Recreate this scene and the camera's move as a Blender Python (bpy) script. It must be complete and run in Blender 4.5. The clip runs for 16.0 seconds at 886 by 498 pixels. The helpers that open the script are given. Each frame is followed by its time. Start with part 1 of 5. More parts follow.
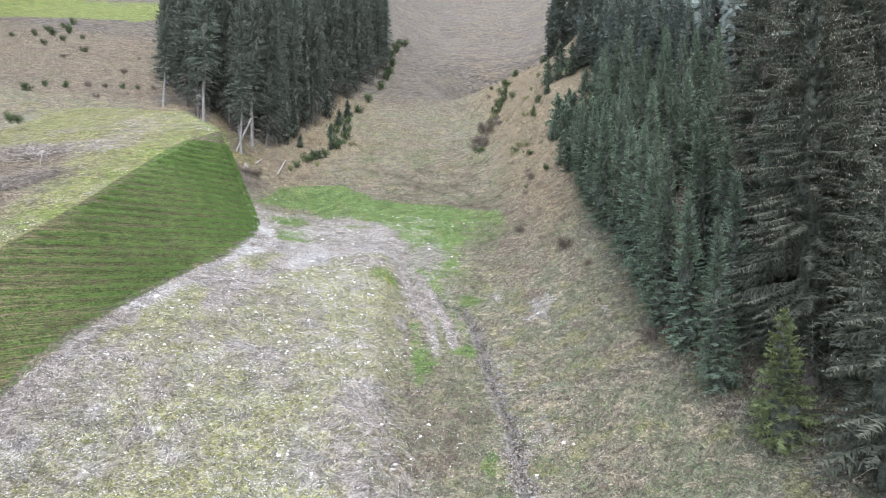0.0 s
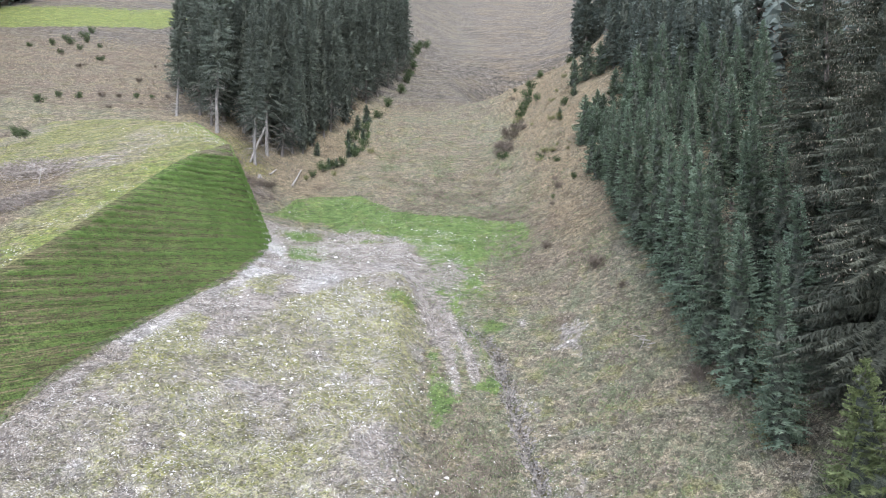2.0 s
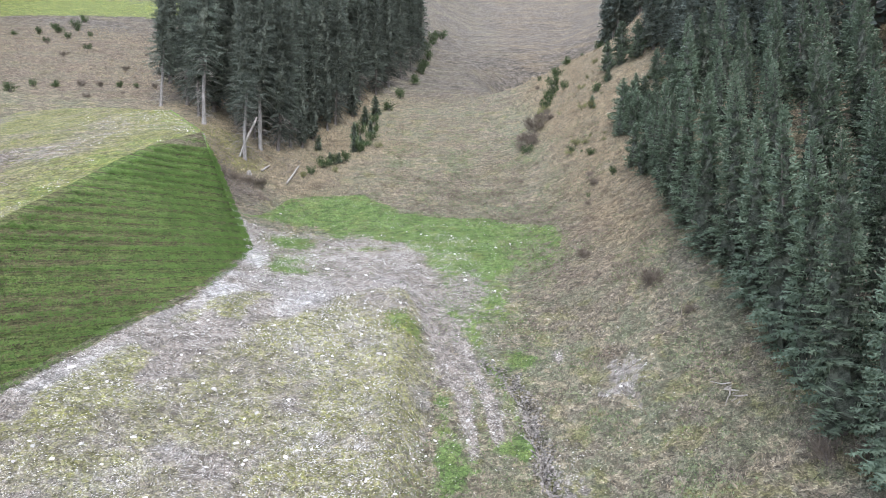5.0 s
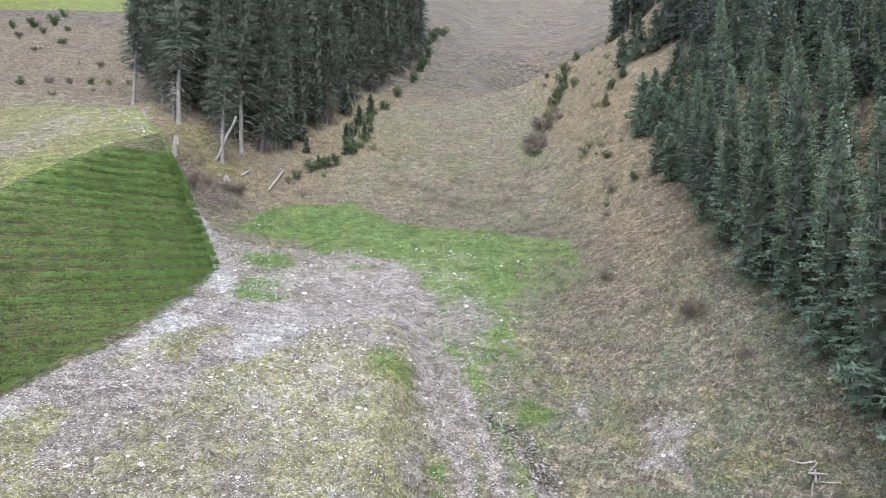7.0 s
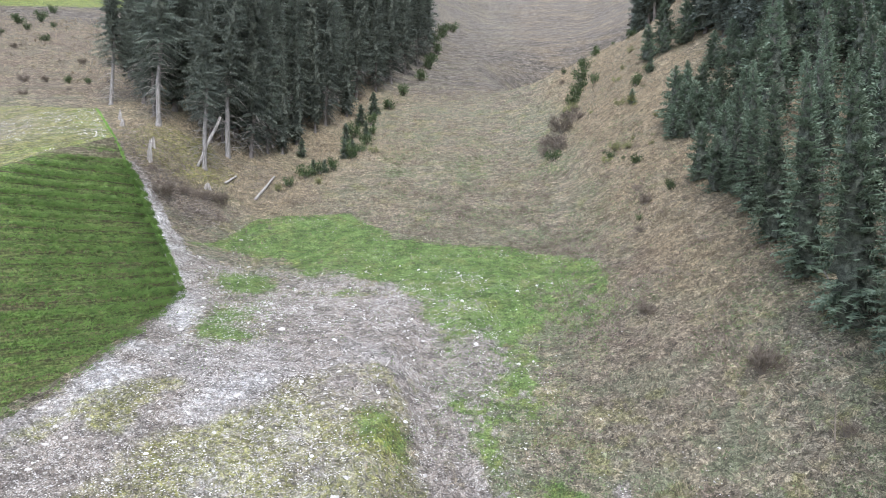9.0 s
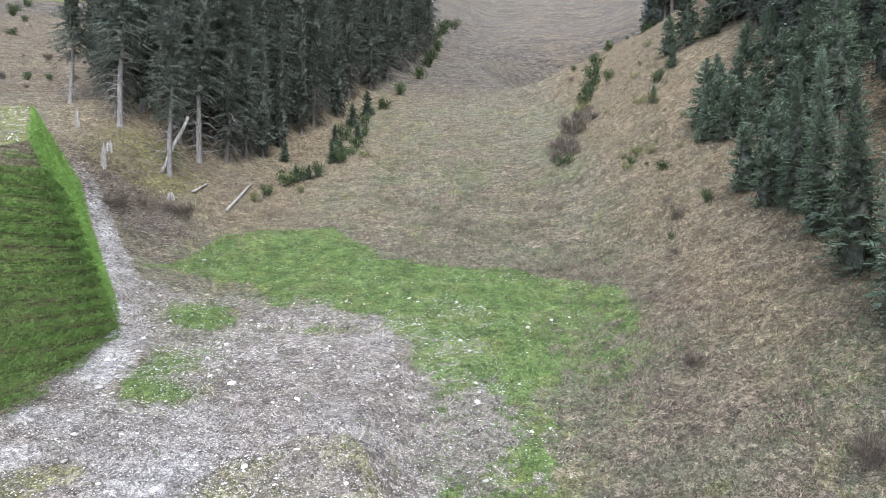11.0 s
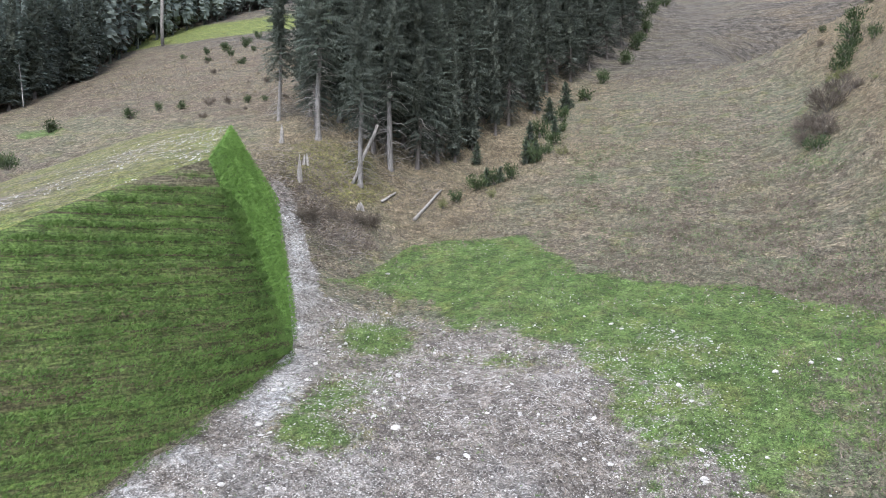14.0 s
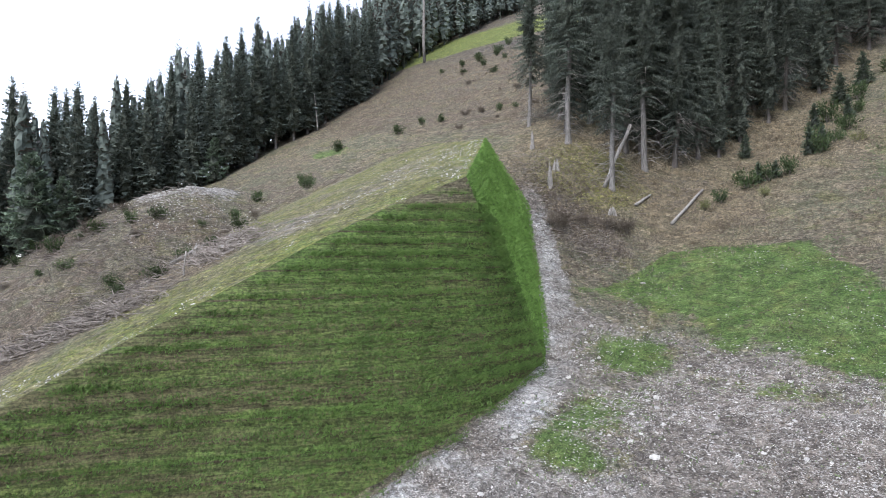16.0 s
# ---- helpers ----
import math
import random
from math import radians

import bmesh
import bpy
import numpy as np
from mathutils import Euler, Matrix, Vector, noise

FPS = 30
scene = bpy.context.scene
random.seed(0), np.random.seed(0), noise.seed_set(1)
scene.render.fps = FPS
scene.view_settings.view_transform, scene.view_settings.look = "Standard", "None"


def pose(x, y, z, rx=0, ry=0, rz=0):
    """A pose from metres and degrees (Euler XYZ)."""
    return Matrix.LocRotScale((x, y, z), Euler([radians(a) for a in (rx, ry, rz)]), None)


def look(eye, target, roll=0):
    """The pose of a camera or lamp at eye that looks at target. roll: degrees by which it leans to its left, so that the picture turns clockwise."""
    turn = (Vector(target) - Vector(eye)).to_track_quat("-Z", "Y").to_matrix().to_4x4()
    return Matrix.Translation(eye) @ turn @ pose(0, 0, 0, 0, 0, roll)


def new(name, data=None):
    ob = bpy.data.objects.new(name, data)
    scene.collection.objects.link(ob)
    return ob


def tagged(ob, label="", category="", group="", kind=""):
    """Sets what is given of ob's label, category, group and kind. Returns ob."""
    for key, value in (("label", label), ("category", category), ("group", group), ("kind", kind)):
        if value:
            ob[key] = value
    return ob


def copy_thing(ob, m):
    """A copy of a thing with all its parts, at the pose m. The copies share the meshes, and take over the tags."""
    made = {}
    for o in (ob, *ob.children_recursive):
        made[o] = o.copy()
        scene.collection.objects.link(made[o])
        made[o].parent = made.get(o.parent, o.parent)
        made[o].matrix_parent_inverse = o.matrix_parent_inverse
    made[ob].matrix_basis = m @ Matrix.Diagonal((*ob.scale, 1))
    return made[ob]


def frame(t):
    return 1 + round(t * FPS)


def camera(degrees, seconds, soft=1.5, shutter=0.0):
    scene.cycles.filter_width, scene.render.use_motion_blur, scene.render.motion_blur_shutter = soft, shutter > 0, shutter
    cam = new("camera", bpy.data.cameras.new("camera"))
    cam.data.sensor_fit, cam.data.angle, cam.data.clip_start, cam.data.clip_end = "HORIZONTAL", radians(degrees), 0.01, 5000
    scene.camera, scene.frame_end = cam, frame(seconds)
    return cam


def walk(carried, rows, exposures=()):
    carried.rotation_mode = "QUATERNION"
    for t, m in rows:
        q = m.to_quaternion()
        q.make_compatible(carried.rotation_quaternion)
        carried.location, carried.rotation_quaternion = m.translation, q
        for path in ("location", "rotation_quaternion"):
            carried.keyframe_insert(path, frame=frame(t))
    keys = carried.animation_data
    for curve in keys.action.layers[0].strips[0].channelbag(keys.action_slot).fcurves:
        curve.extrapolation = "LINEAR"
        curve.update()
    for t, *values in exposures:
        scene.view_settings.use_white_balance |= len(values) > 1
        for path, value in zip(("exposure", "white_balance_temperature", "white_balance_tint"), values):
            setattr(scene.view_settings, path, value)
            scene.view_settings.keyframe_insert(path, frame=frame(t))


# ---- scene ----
cam = camera(71.6, 16.0, soft=0.8)
PATH = [
    (0, (14.394, -64.007, -3.313), (14.543, -62.012, -3.293), 0.4),
    (0.5, (14.569, -63.165, -2.813), (14.682, -61.168, -2.794), 0.2),
    (1, (14.748, -62.324, -2.341), (14.824, -60.325, -2.323), 0.1),
    (1.5, (14.912, -61.4, -1.934), (14.979, -59.401, -1.917), 0.0),
    (2, (15.008, -60.239, -1.651), (15.076, -58.24, -1.633), 0.0),
    (2.5, (15.094, -58.783, -1.579), (15.163, -56.784, -1.559), -0.0),
    (3, (15.211, -57.119, -1.555), (15.266, -55.12, -1.536), -0.1),
    (3.5, (15.326, -55.41, -1.463), (15.352, -53.41, -1.444), -0.1),
    (6, (15.826, -46.98, -0.273), (15.832, -44.98, -0.252), 0.1),
    (6.5, (15.917, -45.302, 0.073), (15.921, -43.302, 0.097), 0.1),
    (7, (16.003, -43.628, 0.459), (16.003, -41.628, 0.482), 0.1),
    (7.5, (16.107, -41.988, 0.83), (16.093, -39.989, 0.852), 0.1),
    (8, (16.194, -40.322, 1.208), (16.163, -38.322, 1.23), 0.1),
    (8.5, (16.249, -38.674, 1.588), (16.215, -36.674, 1.609), 0.1),
    (9, (16.304, -37.057, 1.955), (16.269, -35.057, 1.977), 0.1),
    (11.5, (16.689, -28.696, 3.556), (16.644, -26.697, 3.583), 0.2),
    (12, (16.744, -27.119, 3.678), (16.697, -25.12, 3.7), 0.3),
    (12.5, (16.731, -25.857, 3.804), (16.599, -23.862, 3.825), 0.2),
    (13, (16.689, -25.223, 3.934), (16.403, -23.243, 3.957), 0.1),
    (13.5, (16.653, -25.033, 4.084), (16.183, -23.089, 4.106), -0.1),
    (14, (16.595, -25.048, 4.23), (15.898, -23.173, 4.252), -0.3),
    (14.5, (16.529, -25.057, 4.398), (15.607, -23.282, 4.419), -0.4),
    (15, (16.441, -25.036, 4.59), (15.316, -23.382, 4.609), -0.4),
    (15.5, (16.365, -24.996, 4.809), (15.069, -23.473, 4.823), -0.4),
    (16, (16.305, -24.941, 5.045), (14.935, -23.483, 5.054), -0.3),
]
walk(cam, [(t, look(eye, target, roll)) for t, eye, target, roll in PATH],
     [(0, 2.0), (7, 1.95), (12.5, 1.85), (14.5, 1.75), (15.1, 1.83), (16, 1.5)])


# ---- light ----
world = bpy.data.worlds.new("world")
scene.world = world
world.use_nodes = True
wn, wl = world.node_tree.nodes, world.node_tree.links
sky = wn.new("ShaderNodeTexSky")
sky.sky_type, sky.sun_disc = "NISHITA", False
sky.sun_elevation, sky.sun_rotation = radians(52), radians(200)
sky.dust_density, sky.air_density = 1.0, 1.0
veil = wn.new("ShaderNodeHueSaturation")       # cloud cover takes the blue out of the sky
veil.inputs["Saturation"].default_value = 0.38
wl.new(sky.outputs[0], veil.inputs["Color"])
cool = wn.new("ShaderNodeMix")
cool.data_type, cool.blend_type = "RGBA", "MULTIPLY"
cool.inputs["Factor"].default_value, cool.inputs["B"].default_value = 1.0, (0.96, 1.0, 1.11, 1)
wl.new(veil.outputs[0], cool.inputs["A"])
wl.new(cool.outputs["Result"], wn["Background"].inputs["Color"])
wn["Background"].inputs["Strength"].default_value = 0.15
sun_data = bpy.data.lights.new("sun", "SUN")
sun_data.energy, sun_data.angle, sun_data.color = 1.2, radians(25), (1.0, 0.97, 0.94)
sun = new("sun", sun_data)
sun.matrix_world = look((0, 0, 100), (-22, 55, 0))


# ---- small helpers ----
def smooth(a, b, v):
    t = np.clip((v - a) / (b - a), 0, 1)
    return t * t * (3 - 2 * t)


def ramp(v, soft):
    """Zero below 0, rising one to one above, with a rounded foot."""
    return soft * np.logaddexp(0, v / soft)


def lattice(ix, iy, seed):
    h = np.sin(ix * 127.1 + iy * 311.7 + seed * 74.7) * 43758.5453
    return h - np.floor(h)


def value_noise(x, y, size, seed=0):
    """Smooth noise between -1 and 1, with features of that size in metres."""
    x, y = np.asarray(x, float) / size, np.asarray(y, float) / size
    ix, iy = np.floor(x), np.floor(y)
    fx, fy = x - ix, y - iy
    fx, fy = fx * fx * (3 - 2 * fx), fy * fy * (3 - 2 * fy)
    a, b = lattice(ix, iy, seed), lattice(ix + 1, iy, seed)
    c, d = lattice(ix, iy + 1, seed), lattice(ix + 1, iy + 1, seed)
    return 2 * ((a * (1 - fx) + b * fx) * (1 - fy) + (c * (1 - fx) + d * fx) * fy) - 1


def fractal(x, y, size, seed=0, octaves=4):
    out, amp = 0, 0.55
    for n in range(octaves):
        out, amp, size = out + amp * value_noise(x, y, size, seed + n), amp * 0.55, size * 0.47
    return out


def mesh_of(name, verts, faces, material=None, soft=False):
    me = bpy.data.meshes.new(name)
    me.from_pydata([tuple(v) for v in verts], [], faces)
    if material:
        me.materials.append(material)
    if soft:
        me.polygons.foreach_set("use_smooth", [True] * len(me.polygons))
    me.update()
    return me


def part(name, me, parent, label=""):
    ob = new(name, me)
    ob.parent = parent
    return tagged(ob, label)


# ---- the lie of the land ----
# gully: station y, floor height, foot of the west bank, foot of the east bank, west slope, east slope
GULLY = np.array([
    (-260, -100, 9, 24, 0.18, 0.45),
    (-70, -29.0, 9, 24, 0.18, 0.45),
    (-45, -19.2, 9, 24, 0.18, 0.48),
    (-30, -13.2, 10, 22.5, 0.20, 0.52),
    (-20, -9.8, 10, 22.5, 0.22, 0.57),
    (-10, -5.2, 10, 22.5, 0.20, 0.57),
    (0, -0.9, 4, 24, 0.18, 0.62),
    (8, 2.3, -1, 25, 0.45, 0.68),
    (18, 6.9, 0, 24.5, 0.50, 0.62),
    (30, 12.9, -1, 25, 0.45, 0.78),
    (45, 20.5, 3, 29, 0.45, 0.92),
    (80, 38.0, 14, 38, 0.45, 0.45),
    (140, 70.0, 26, 55, 0.55, 0.45),
    (300, 165.0, 40, 90, 0.45, 0.45)])


def dent(x, y, cx, cy, rx, ry):
    return np.exp(-(((x - cx) / rx) ** 2 + ((y - cy) / ry) ** 2))


def ditch_x(y):
    return np.interp(y, [-60, -40, -34, -30, -27, -21.6, -17.7, -15.5, -14], [21.5, 20.8, 20.7, 20.9, 20.6, 20.4, 20.2, 19.3, 18.0]) + 0.12 * np.sin(y * 2.3) + 0.07 * np.sin(y * 5.1)


def height(x, y):
    g = [np.interp(y, GULLY[:, 0], GULLY[:, n]) for n in range(1, 6)]
    z = g[0] + g[3] * ramp(g[1] - x, 1.2) + g[4] * ramp(x - g[2], 1.5)
    # west hill: a plain slope that the west bank runs out on
    hill = 10.9 + 0.55 * (y - 10.5) - 0.10 * (x + 30)
    hill = hill - 0.22 * ramp(-60 - x, 4.0) * smooth(75, 15, y) - 0.5 * ramp(-86 - x, 3.0) * smooth(110, 40, y) - 0.6 * ramp(-135 - x, 5.0)
    w = smooth(-4, -16, x)
    z = z * (1 - w) + hill * w
    # the gully bends east behind a spur
    axis = y - (78 + 0.1 * (x - 36))
    z = z - 13 * np.exp(-(axis / 11.0) ** 2) * smooth(20, 36, x) * smooth(90, 66, x)
    # the crest of the spur
    z = z + np.interp(x, [19, 22, 24, 31, 38, 43], [0, 0.5, 1.5, 4.0, 2.2, 0]) * np.exp(-((y - 52) / np.where(y < 52, 7.5, 6.0)) ** 2)
    # gravel fan: a low bench between the embankment and the track
    z = z + 1.4 * smooth(15.3, 13.0, x) * smooth(-42, -24, y) * smooth(3, -10, y)
    # gravel platform on the west hill
    z = np.maximum(z, 11.5 - 0.62 * ramp(np.hypot(np.maximum(np.abs(x + 47.5) - 5.0, 0), np.maximum(np.abs(y - 4.5) - 2.5, 0)) - 0.6, 0.5))
    # ditch
    z = z - 0.7 * np.exp(-((x - ditch_x(y)) / 0.28) ** 2) * smooth(-13, -15, y)
    return z


# embankment: station y, crest x, crest height, foot x
BANK = np.array([
    (-90, -22, -33.0, -18), (-60, -14.5, -18.6, -11), (-45, -11, -11.5, -8), (-32.4, -9.0, -5.5, -4.9),
    (-27, -8.2, -3.0, -4.0), (-21, -7.0, -0.05, -2.5), (-17, -6.6, 1.9, -1.0), (-14, -6.2, 3.3, 0.5),
    (-11.5, -6.0, 4.5, 1.4), (-9, -5.7, 5.7, 1.7), (-5.6, -4.9, 7.3, 1.35), (-3.0, -2.8, 8.6, 0.7)])


# ---- materials ----
class Nodes:
    """A short way to write node materials."""

    def __init__(self, name, rough=0.9):
        self.material = bpy.data.materials.new(name)
        self.material.use_nodes = True
        self.tree = self.material.node_tree
        self.bsdf = self.tree.nodes["Principled BSDF"]
        self.bsdf.inputs["Roughness"].default_value = rough
        self.bsdf.inputs["Specular IOR Level"].default_value = 0.25
        self.coords = self.tree.nodes.new("ShaderNodeTexCoord").outputs["Object"]

    def node(self, kind, **inputs):
        n = self.tree.nodes.new(kind)
        for key, value in inputs.items():
            self.put(n.inputs[key.replace("_", " ")], value)
        return n

    def put(self, socket, value):
        if isinstance(value, bpy.types.NodeSocket):
            self.tree.links.new(value, socket)
        elif isinstance(value, (tuple, list)) and len(value) == 3 and socket.type == "RGBA":
            socket.default_value = (*value, 1)
        else:
            socket.default_value = value

    def noise(self, scale, detail=6.0, rough=0.6, coords=None):
        return self.node("ShaderNodeTexNoise", Vector=coords or self.coords, Scale=scale, Detail=detail, Roughness=rough).outputs["Fac"]

    def cells(self, scale, coords=None, feature="F1"):
        n = self.node("ShaderNodeTexVoronoi", Vector=coords or self.coords, Scale=scale)
        n.feature = feature
        return n

    def span(self, value, low, high, a=0.0, b=1.0):
        n = self.node("ShaderNodeMapRange", Value=value)
        n.interpolation_type = "SMOOTHSTEP"
        for key, v in (("From Min", low), ("From Max", high), ("To Min", a), ("To Max", b)):
            n.inputs[key].default_value = v
        return n.outputs[0]

    def calc(self, op, a, b=0.5):
        n = self.tree.nodes.new("ShaderNodeMath")
        n.operation = op
        self.put(n.inputs[0], a)
        self.put(n.inputs[1], b)
        return n.outputs[0]

    def mix(self, fac, a, b, how="MIX"):
        n = self.tree.nodes.new("ShaderNodeMix")
        n.data_type, n.blend_type = "RGBA", how
        self.put(n.inputs["Factor"], fac)
        self.put(n.inputs["A"], a)
        self.put(n.inputs["B"], b)
        return n.outputs["Result"]

    def done(self, colour, height=None, distance=0.05, strength=0.8, rough=None):
        self.put(self.bsdf.inputs["Base Color"], colour)
        if rough is not None:
            self.put(self.bsdf.inputs["Roughness"], rough)
        if height is not None:
            bump = self.node("ShaderNodeBump", Height=height, Distance=distance, Strength=strength)
            self.put(self.bsdf.inputs["Normal"], bump.outputs["Normal"])
        return self.material


def ground_material():
    """Dry grass, fresh grass, moss, gravel and bare soil, laid out by the sheet's cover layers."""
    m = Nodes("ground_cover", 0.95)
    lay = m.node("ShaderNodeSeparateColor", Color=m.node("ShaderNodeAttribute").outputs["Color"])
    lay.inputs[0].links[0].from_node.attribute_name = "cover"
    lay2 = m.node("ShaderNodeSeparateColor", Color=m.node("ShaderNodeAttribute").outputs["Color"])
    lay2.inputs[0].links[0].from_node.attribute_name = "growth"
    gravel, green, moss = lay.outputs[0], lay.outputs[1], lay.outputs[2]
    tan, heath, pale = lay2.outputs[0], lay2.outputs[1], lay2.outputs[2]
    mid, fine, grit = m.noise(1.1), m.noise(5.0), m.noise(22.0, 3)
    # dry grass with low herbs between: a mosaic of small leaves and stalks
    bent = m.node("ShaderNodeVectorMath", **{})
    bent.operation = "ADD"
    wav = m.node("ShaderNodeTexNoise", Vector=m.coords, Scale=6.0, Detail=2.0).outputs["Color"]
    shift = m.node("ShaderNodeVectorMath")
    shift.operation = "SCALE"
    m.put(shift.inputs[0], wav)
    shift.inputs["Scale"].default_value = 0.4
    m.put(bent.inputs[0], m.coords)
    m.put(bent.inputs[1], shift.outputs[0])
    leafy = m.node("ShaderNodeSeparateColor", Color=m.cells(4.2, bent.outputs[0]).outputs["Color"])
    bits = m.node("ShaderNodeSeparateColor", Color=m.cells(9.5, bent.outputs[0]).outputs["Color"])
    one, two, three = leafy.outputs[0], bits.outputs[0], bits.outputs[1]
    base = m.mix(two, (0.065, 0.058, 0.042), (0.25, 0.228, 0.178))
    base = m.mix(m.calc("MULTIPLY", m.span(one, 0.5, 0.85), 0.7), base, (0.07, 0.06, 0.045))
    herbs = m.mix(three, (0.085, 0.10, 0.05), (0.20, 0.225, 0.13))
    base = m.mix(m.calc("MULTIPLY", m.span(m.noise(0.8, 6, 0.65), 0.45, 0.6), m.span(bits.outputs[2], 0.35, 0.55, 0.0, 0.9)), base, herbs)
    straw = m.mix(two, (0.102, 0.078, 0.048), (0.27, 0.214, 0.136))
    straw = m.mix(m.calc("MULTIPLY", m.span(one, 0.6, 0.9), 0.6), straw, (0.10, 0.082, 0.055))
    base = m.mix(m.calc("MULTIPLY", tan, m.span(mid, 0.3, 0.6, 0.5, 1.0)), base, straw)
    dead = m.mix(two, (0.05, 0.038, 0.029), (0.198, 0.155, 0.118))
    base = m.mix(m.calc("MULTIPLY", heath, m.span(mid, 0.36, 0.56, 0.45, 1.0)), base, dead)
    # a mosaic of patches: grey-green herbs, brown litter, bleached straw
    drift = m.node("ShaderNodeMapping", Vector=bent.outputs[0], Scale=(0.7, 1.1, 1.1)).outputs[0]
    low = m.calc("MULTIPLY", m.calc("SUBTRACT", 1.0, m.calc("MULTIPLY", tan, 0.75)), m.calc("SUBTRACT", 1.0, m.calc("MULTIPLY", heath, 0.6)))
    base = m.mix(m.calc("MULTIPLY", low, m.span(m.noise(0.33, 4, 0.6, drift), 0.46, 0.56, 0.0, 0.7)), base, m.mix(three, (0.07, 0.082, 0.05), (0.155, 0.172, 0.11)))
    base = m.mix(m.calc("MULTIPLY", low, m.span(m.noise(0.5, 4, 0.6), 0.54, 0.62, 0.0, 0.6)), base, m.mix(two, (0.12, 0.12, 0.045), (0.22, 0.21, 0.085)))
    base = m.mix(m.span(m.noise(0.9, 6, 0.7, drift), 0.49, 0.58, 0.0, 0.5), base, m.mix(two, (0.055, 0.046, 0.036), (0.16, 0.136, 0.106)))
    base = m.mix(m.calc("MULTIPLY", m.span(m.noise(1.5, 6, 0.7, drift), 0.51, 0.60, 0.0, 0.6), m.span(heath, 0.2, 1.0, 1.0, 0.25)), base, m.mix(two, (0.17, 0.14, 0.098), (0.33, 0.28, 0.20)))
    base = m.mix(m.calc("MULTIPLY", tan, m.span(m.noise(0.3, 4, 0.6), 0.42, 0.56, 0.1, 0.6)), base, straw)
    far_grey = m.span(m.node("ShaderNodeSeparateXYZ", Vector=m.coords).outputs[1], 54, 62, 0.0, 0.92)
    streak = m.noise(0.35, 6, 0.72, m.node("ShaderNodeMapping", Vector=bent.outputs[0], Scale=(0.25, 1.0, 1.0)).outputs[0])
    base = m.mix(m.calc("MULTIPLY", far_grey, m.span(streak, 0.40, 0.56, 0.35, 1.0)), base, m.mix(m.span(m.noise(1.3, 4, 0.75, drift), 0.42, 0.58), (0.048, 0.043, 0.037), (0.135, 0.121, 0.105)))
    # fresh grass
    turf = m.mix(m.span(mid, 0.35, 0.65), (0.07, 0.122, 0.036), (0.13, 0.184, 0.066))
    turf = m.mix(m.calc("MULTIPLY", m.span(two, 0.35, 0.9), 0.7), turf, (0.066, 0.098, 0.026))
    turf = m.mix(m.span(m.noise(0.6, 5), 0.48, 0.66, 0.0, 0.5), turf, (0.175, 0.19, 0.066))
    edge = m.calc("ADD", green, m.calc("MULTIPLY", m.calc("SUBTRACT", m.noise(0.9, 8, 0.75)), 1.9))
    base = m.mix(m.span(edge, 0.40, 0.66), base, turf)
    # moss
    cushion = m.mix(two, (0.098, 0.11, 0.028), (0.224, 0.224, 0.056))
    patchy = m.calc("ADD", moss, m.calc("MULTIPLY", m.calc("SUBTRACT", m.noise(0.45, 8, 0.66)), 1.3))
    # gravel of pale limestone with soil between
    stones = m.cells(6.0, bent.outputs[0])
    pebbles = m.cells(15.0, bent.outputs[0])
    shade = m.node("ShaderNodeSeparateColor", Color=stones.outputs["Color"])
    shade2 = m.node("ShaderNodeSeparateColor", Color=pebbles.outputs["Color"])
    grey = m.mix(m.span(shade.outputs[0], 0.1, 0.9), (0.16, 0.148, 0.135), (0.335, 0.318, 0.295))
    grey = m.mix(m.span(shade2.outputs[0], 0.76, 0.97), grey, (0.47, 0.455, 0.43))
    grey = m.mix(m.span(pebbles.outputs["Distance"], 0.28, 0.55, 0.0, 0.8), grey, (0.12, 0.10, 0.085))
    grey = m.mix(m.span(m.noise(2.2, 7, 0.7), 0.47, 0.60, 0.0, 0.7), grey, m.mix(two, (0.13, 0.112, 0.095), (0.285, 0.25, 0.22)))
    grey = m.mix(m.calc("MULTIPLY", pale, m.span(fine, 0.38, 0.6, 0.9, 0.3)), grey, m.mix(shade.outputs[1], (0.33, 0.335, 0.34), (0.54, 0.545, 0.55)))
    thick = m.calc("ADD", gravel, m.calc("MULTIPLY", m.calc("SUBTRACT", m.noise(1.6, 8, 0.72)), 1.3))
    base = m.mix(m.span(thick, 0.42, 0.62), base, grey)
    base = m.mix(m.calc("MULTIPLY", m.span(patchy, 0.28, 0.70, 0.0, 0.8), m.span(m.noise(4.0, 6, 0.75), 0.40, 0.58, 0.25, 0.95)), base, cushion)
    # coarse grain: stalks, clods and gaps between them
    grain = m.calc("MULTIPLY", m.span(m.noise(2.6, 5, 0.75, bent.outputs[0]), 0.38, 0.62, 0.72, 1.28), m.span(m.noise(8.5, 4, 0.75, bent.outputs[0]), 0.38, 0.62, 0.55, 1.45))
    grain = m.calc("MULTIPLY", grain, m.span(grit, 0.38, 0.62, 0.68, 1.30))
    grain = m.calc("MULTIPLY", grain, m.span(m.noise(0.9, 5, 0.75, drift), 0.40, 0.60, 0.80, 1.18))
    base = m.node("ShaderNodeHueSaturation", Color=base, Value=grain).outputs[0]
    speck = m.calc("MULTIPLY", m.span(m.noise(3.2, 5, 0.7), 0.55, 0.60), m.span(gravel, 0.5, 0.1, 0.0, 0.45))
    base = m.mix(speck, base, (0.06, 0.055, 0.042))
    relief = m.calc("ADD", m.calc("MULTIPLY", fine, 1.2), m.calc("ADD", grit, m.calc("MULTIPLY", m.noise(60.0, 2), 0.6)))
    return m.done(base, relief, 0.12, 0.9)


GROUND = ground_material()


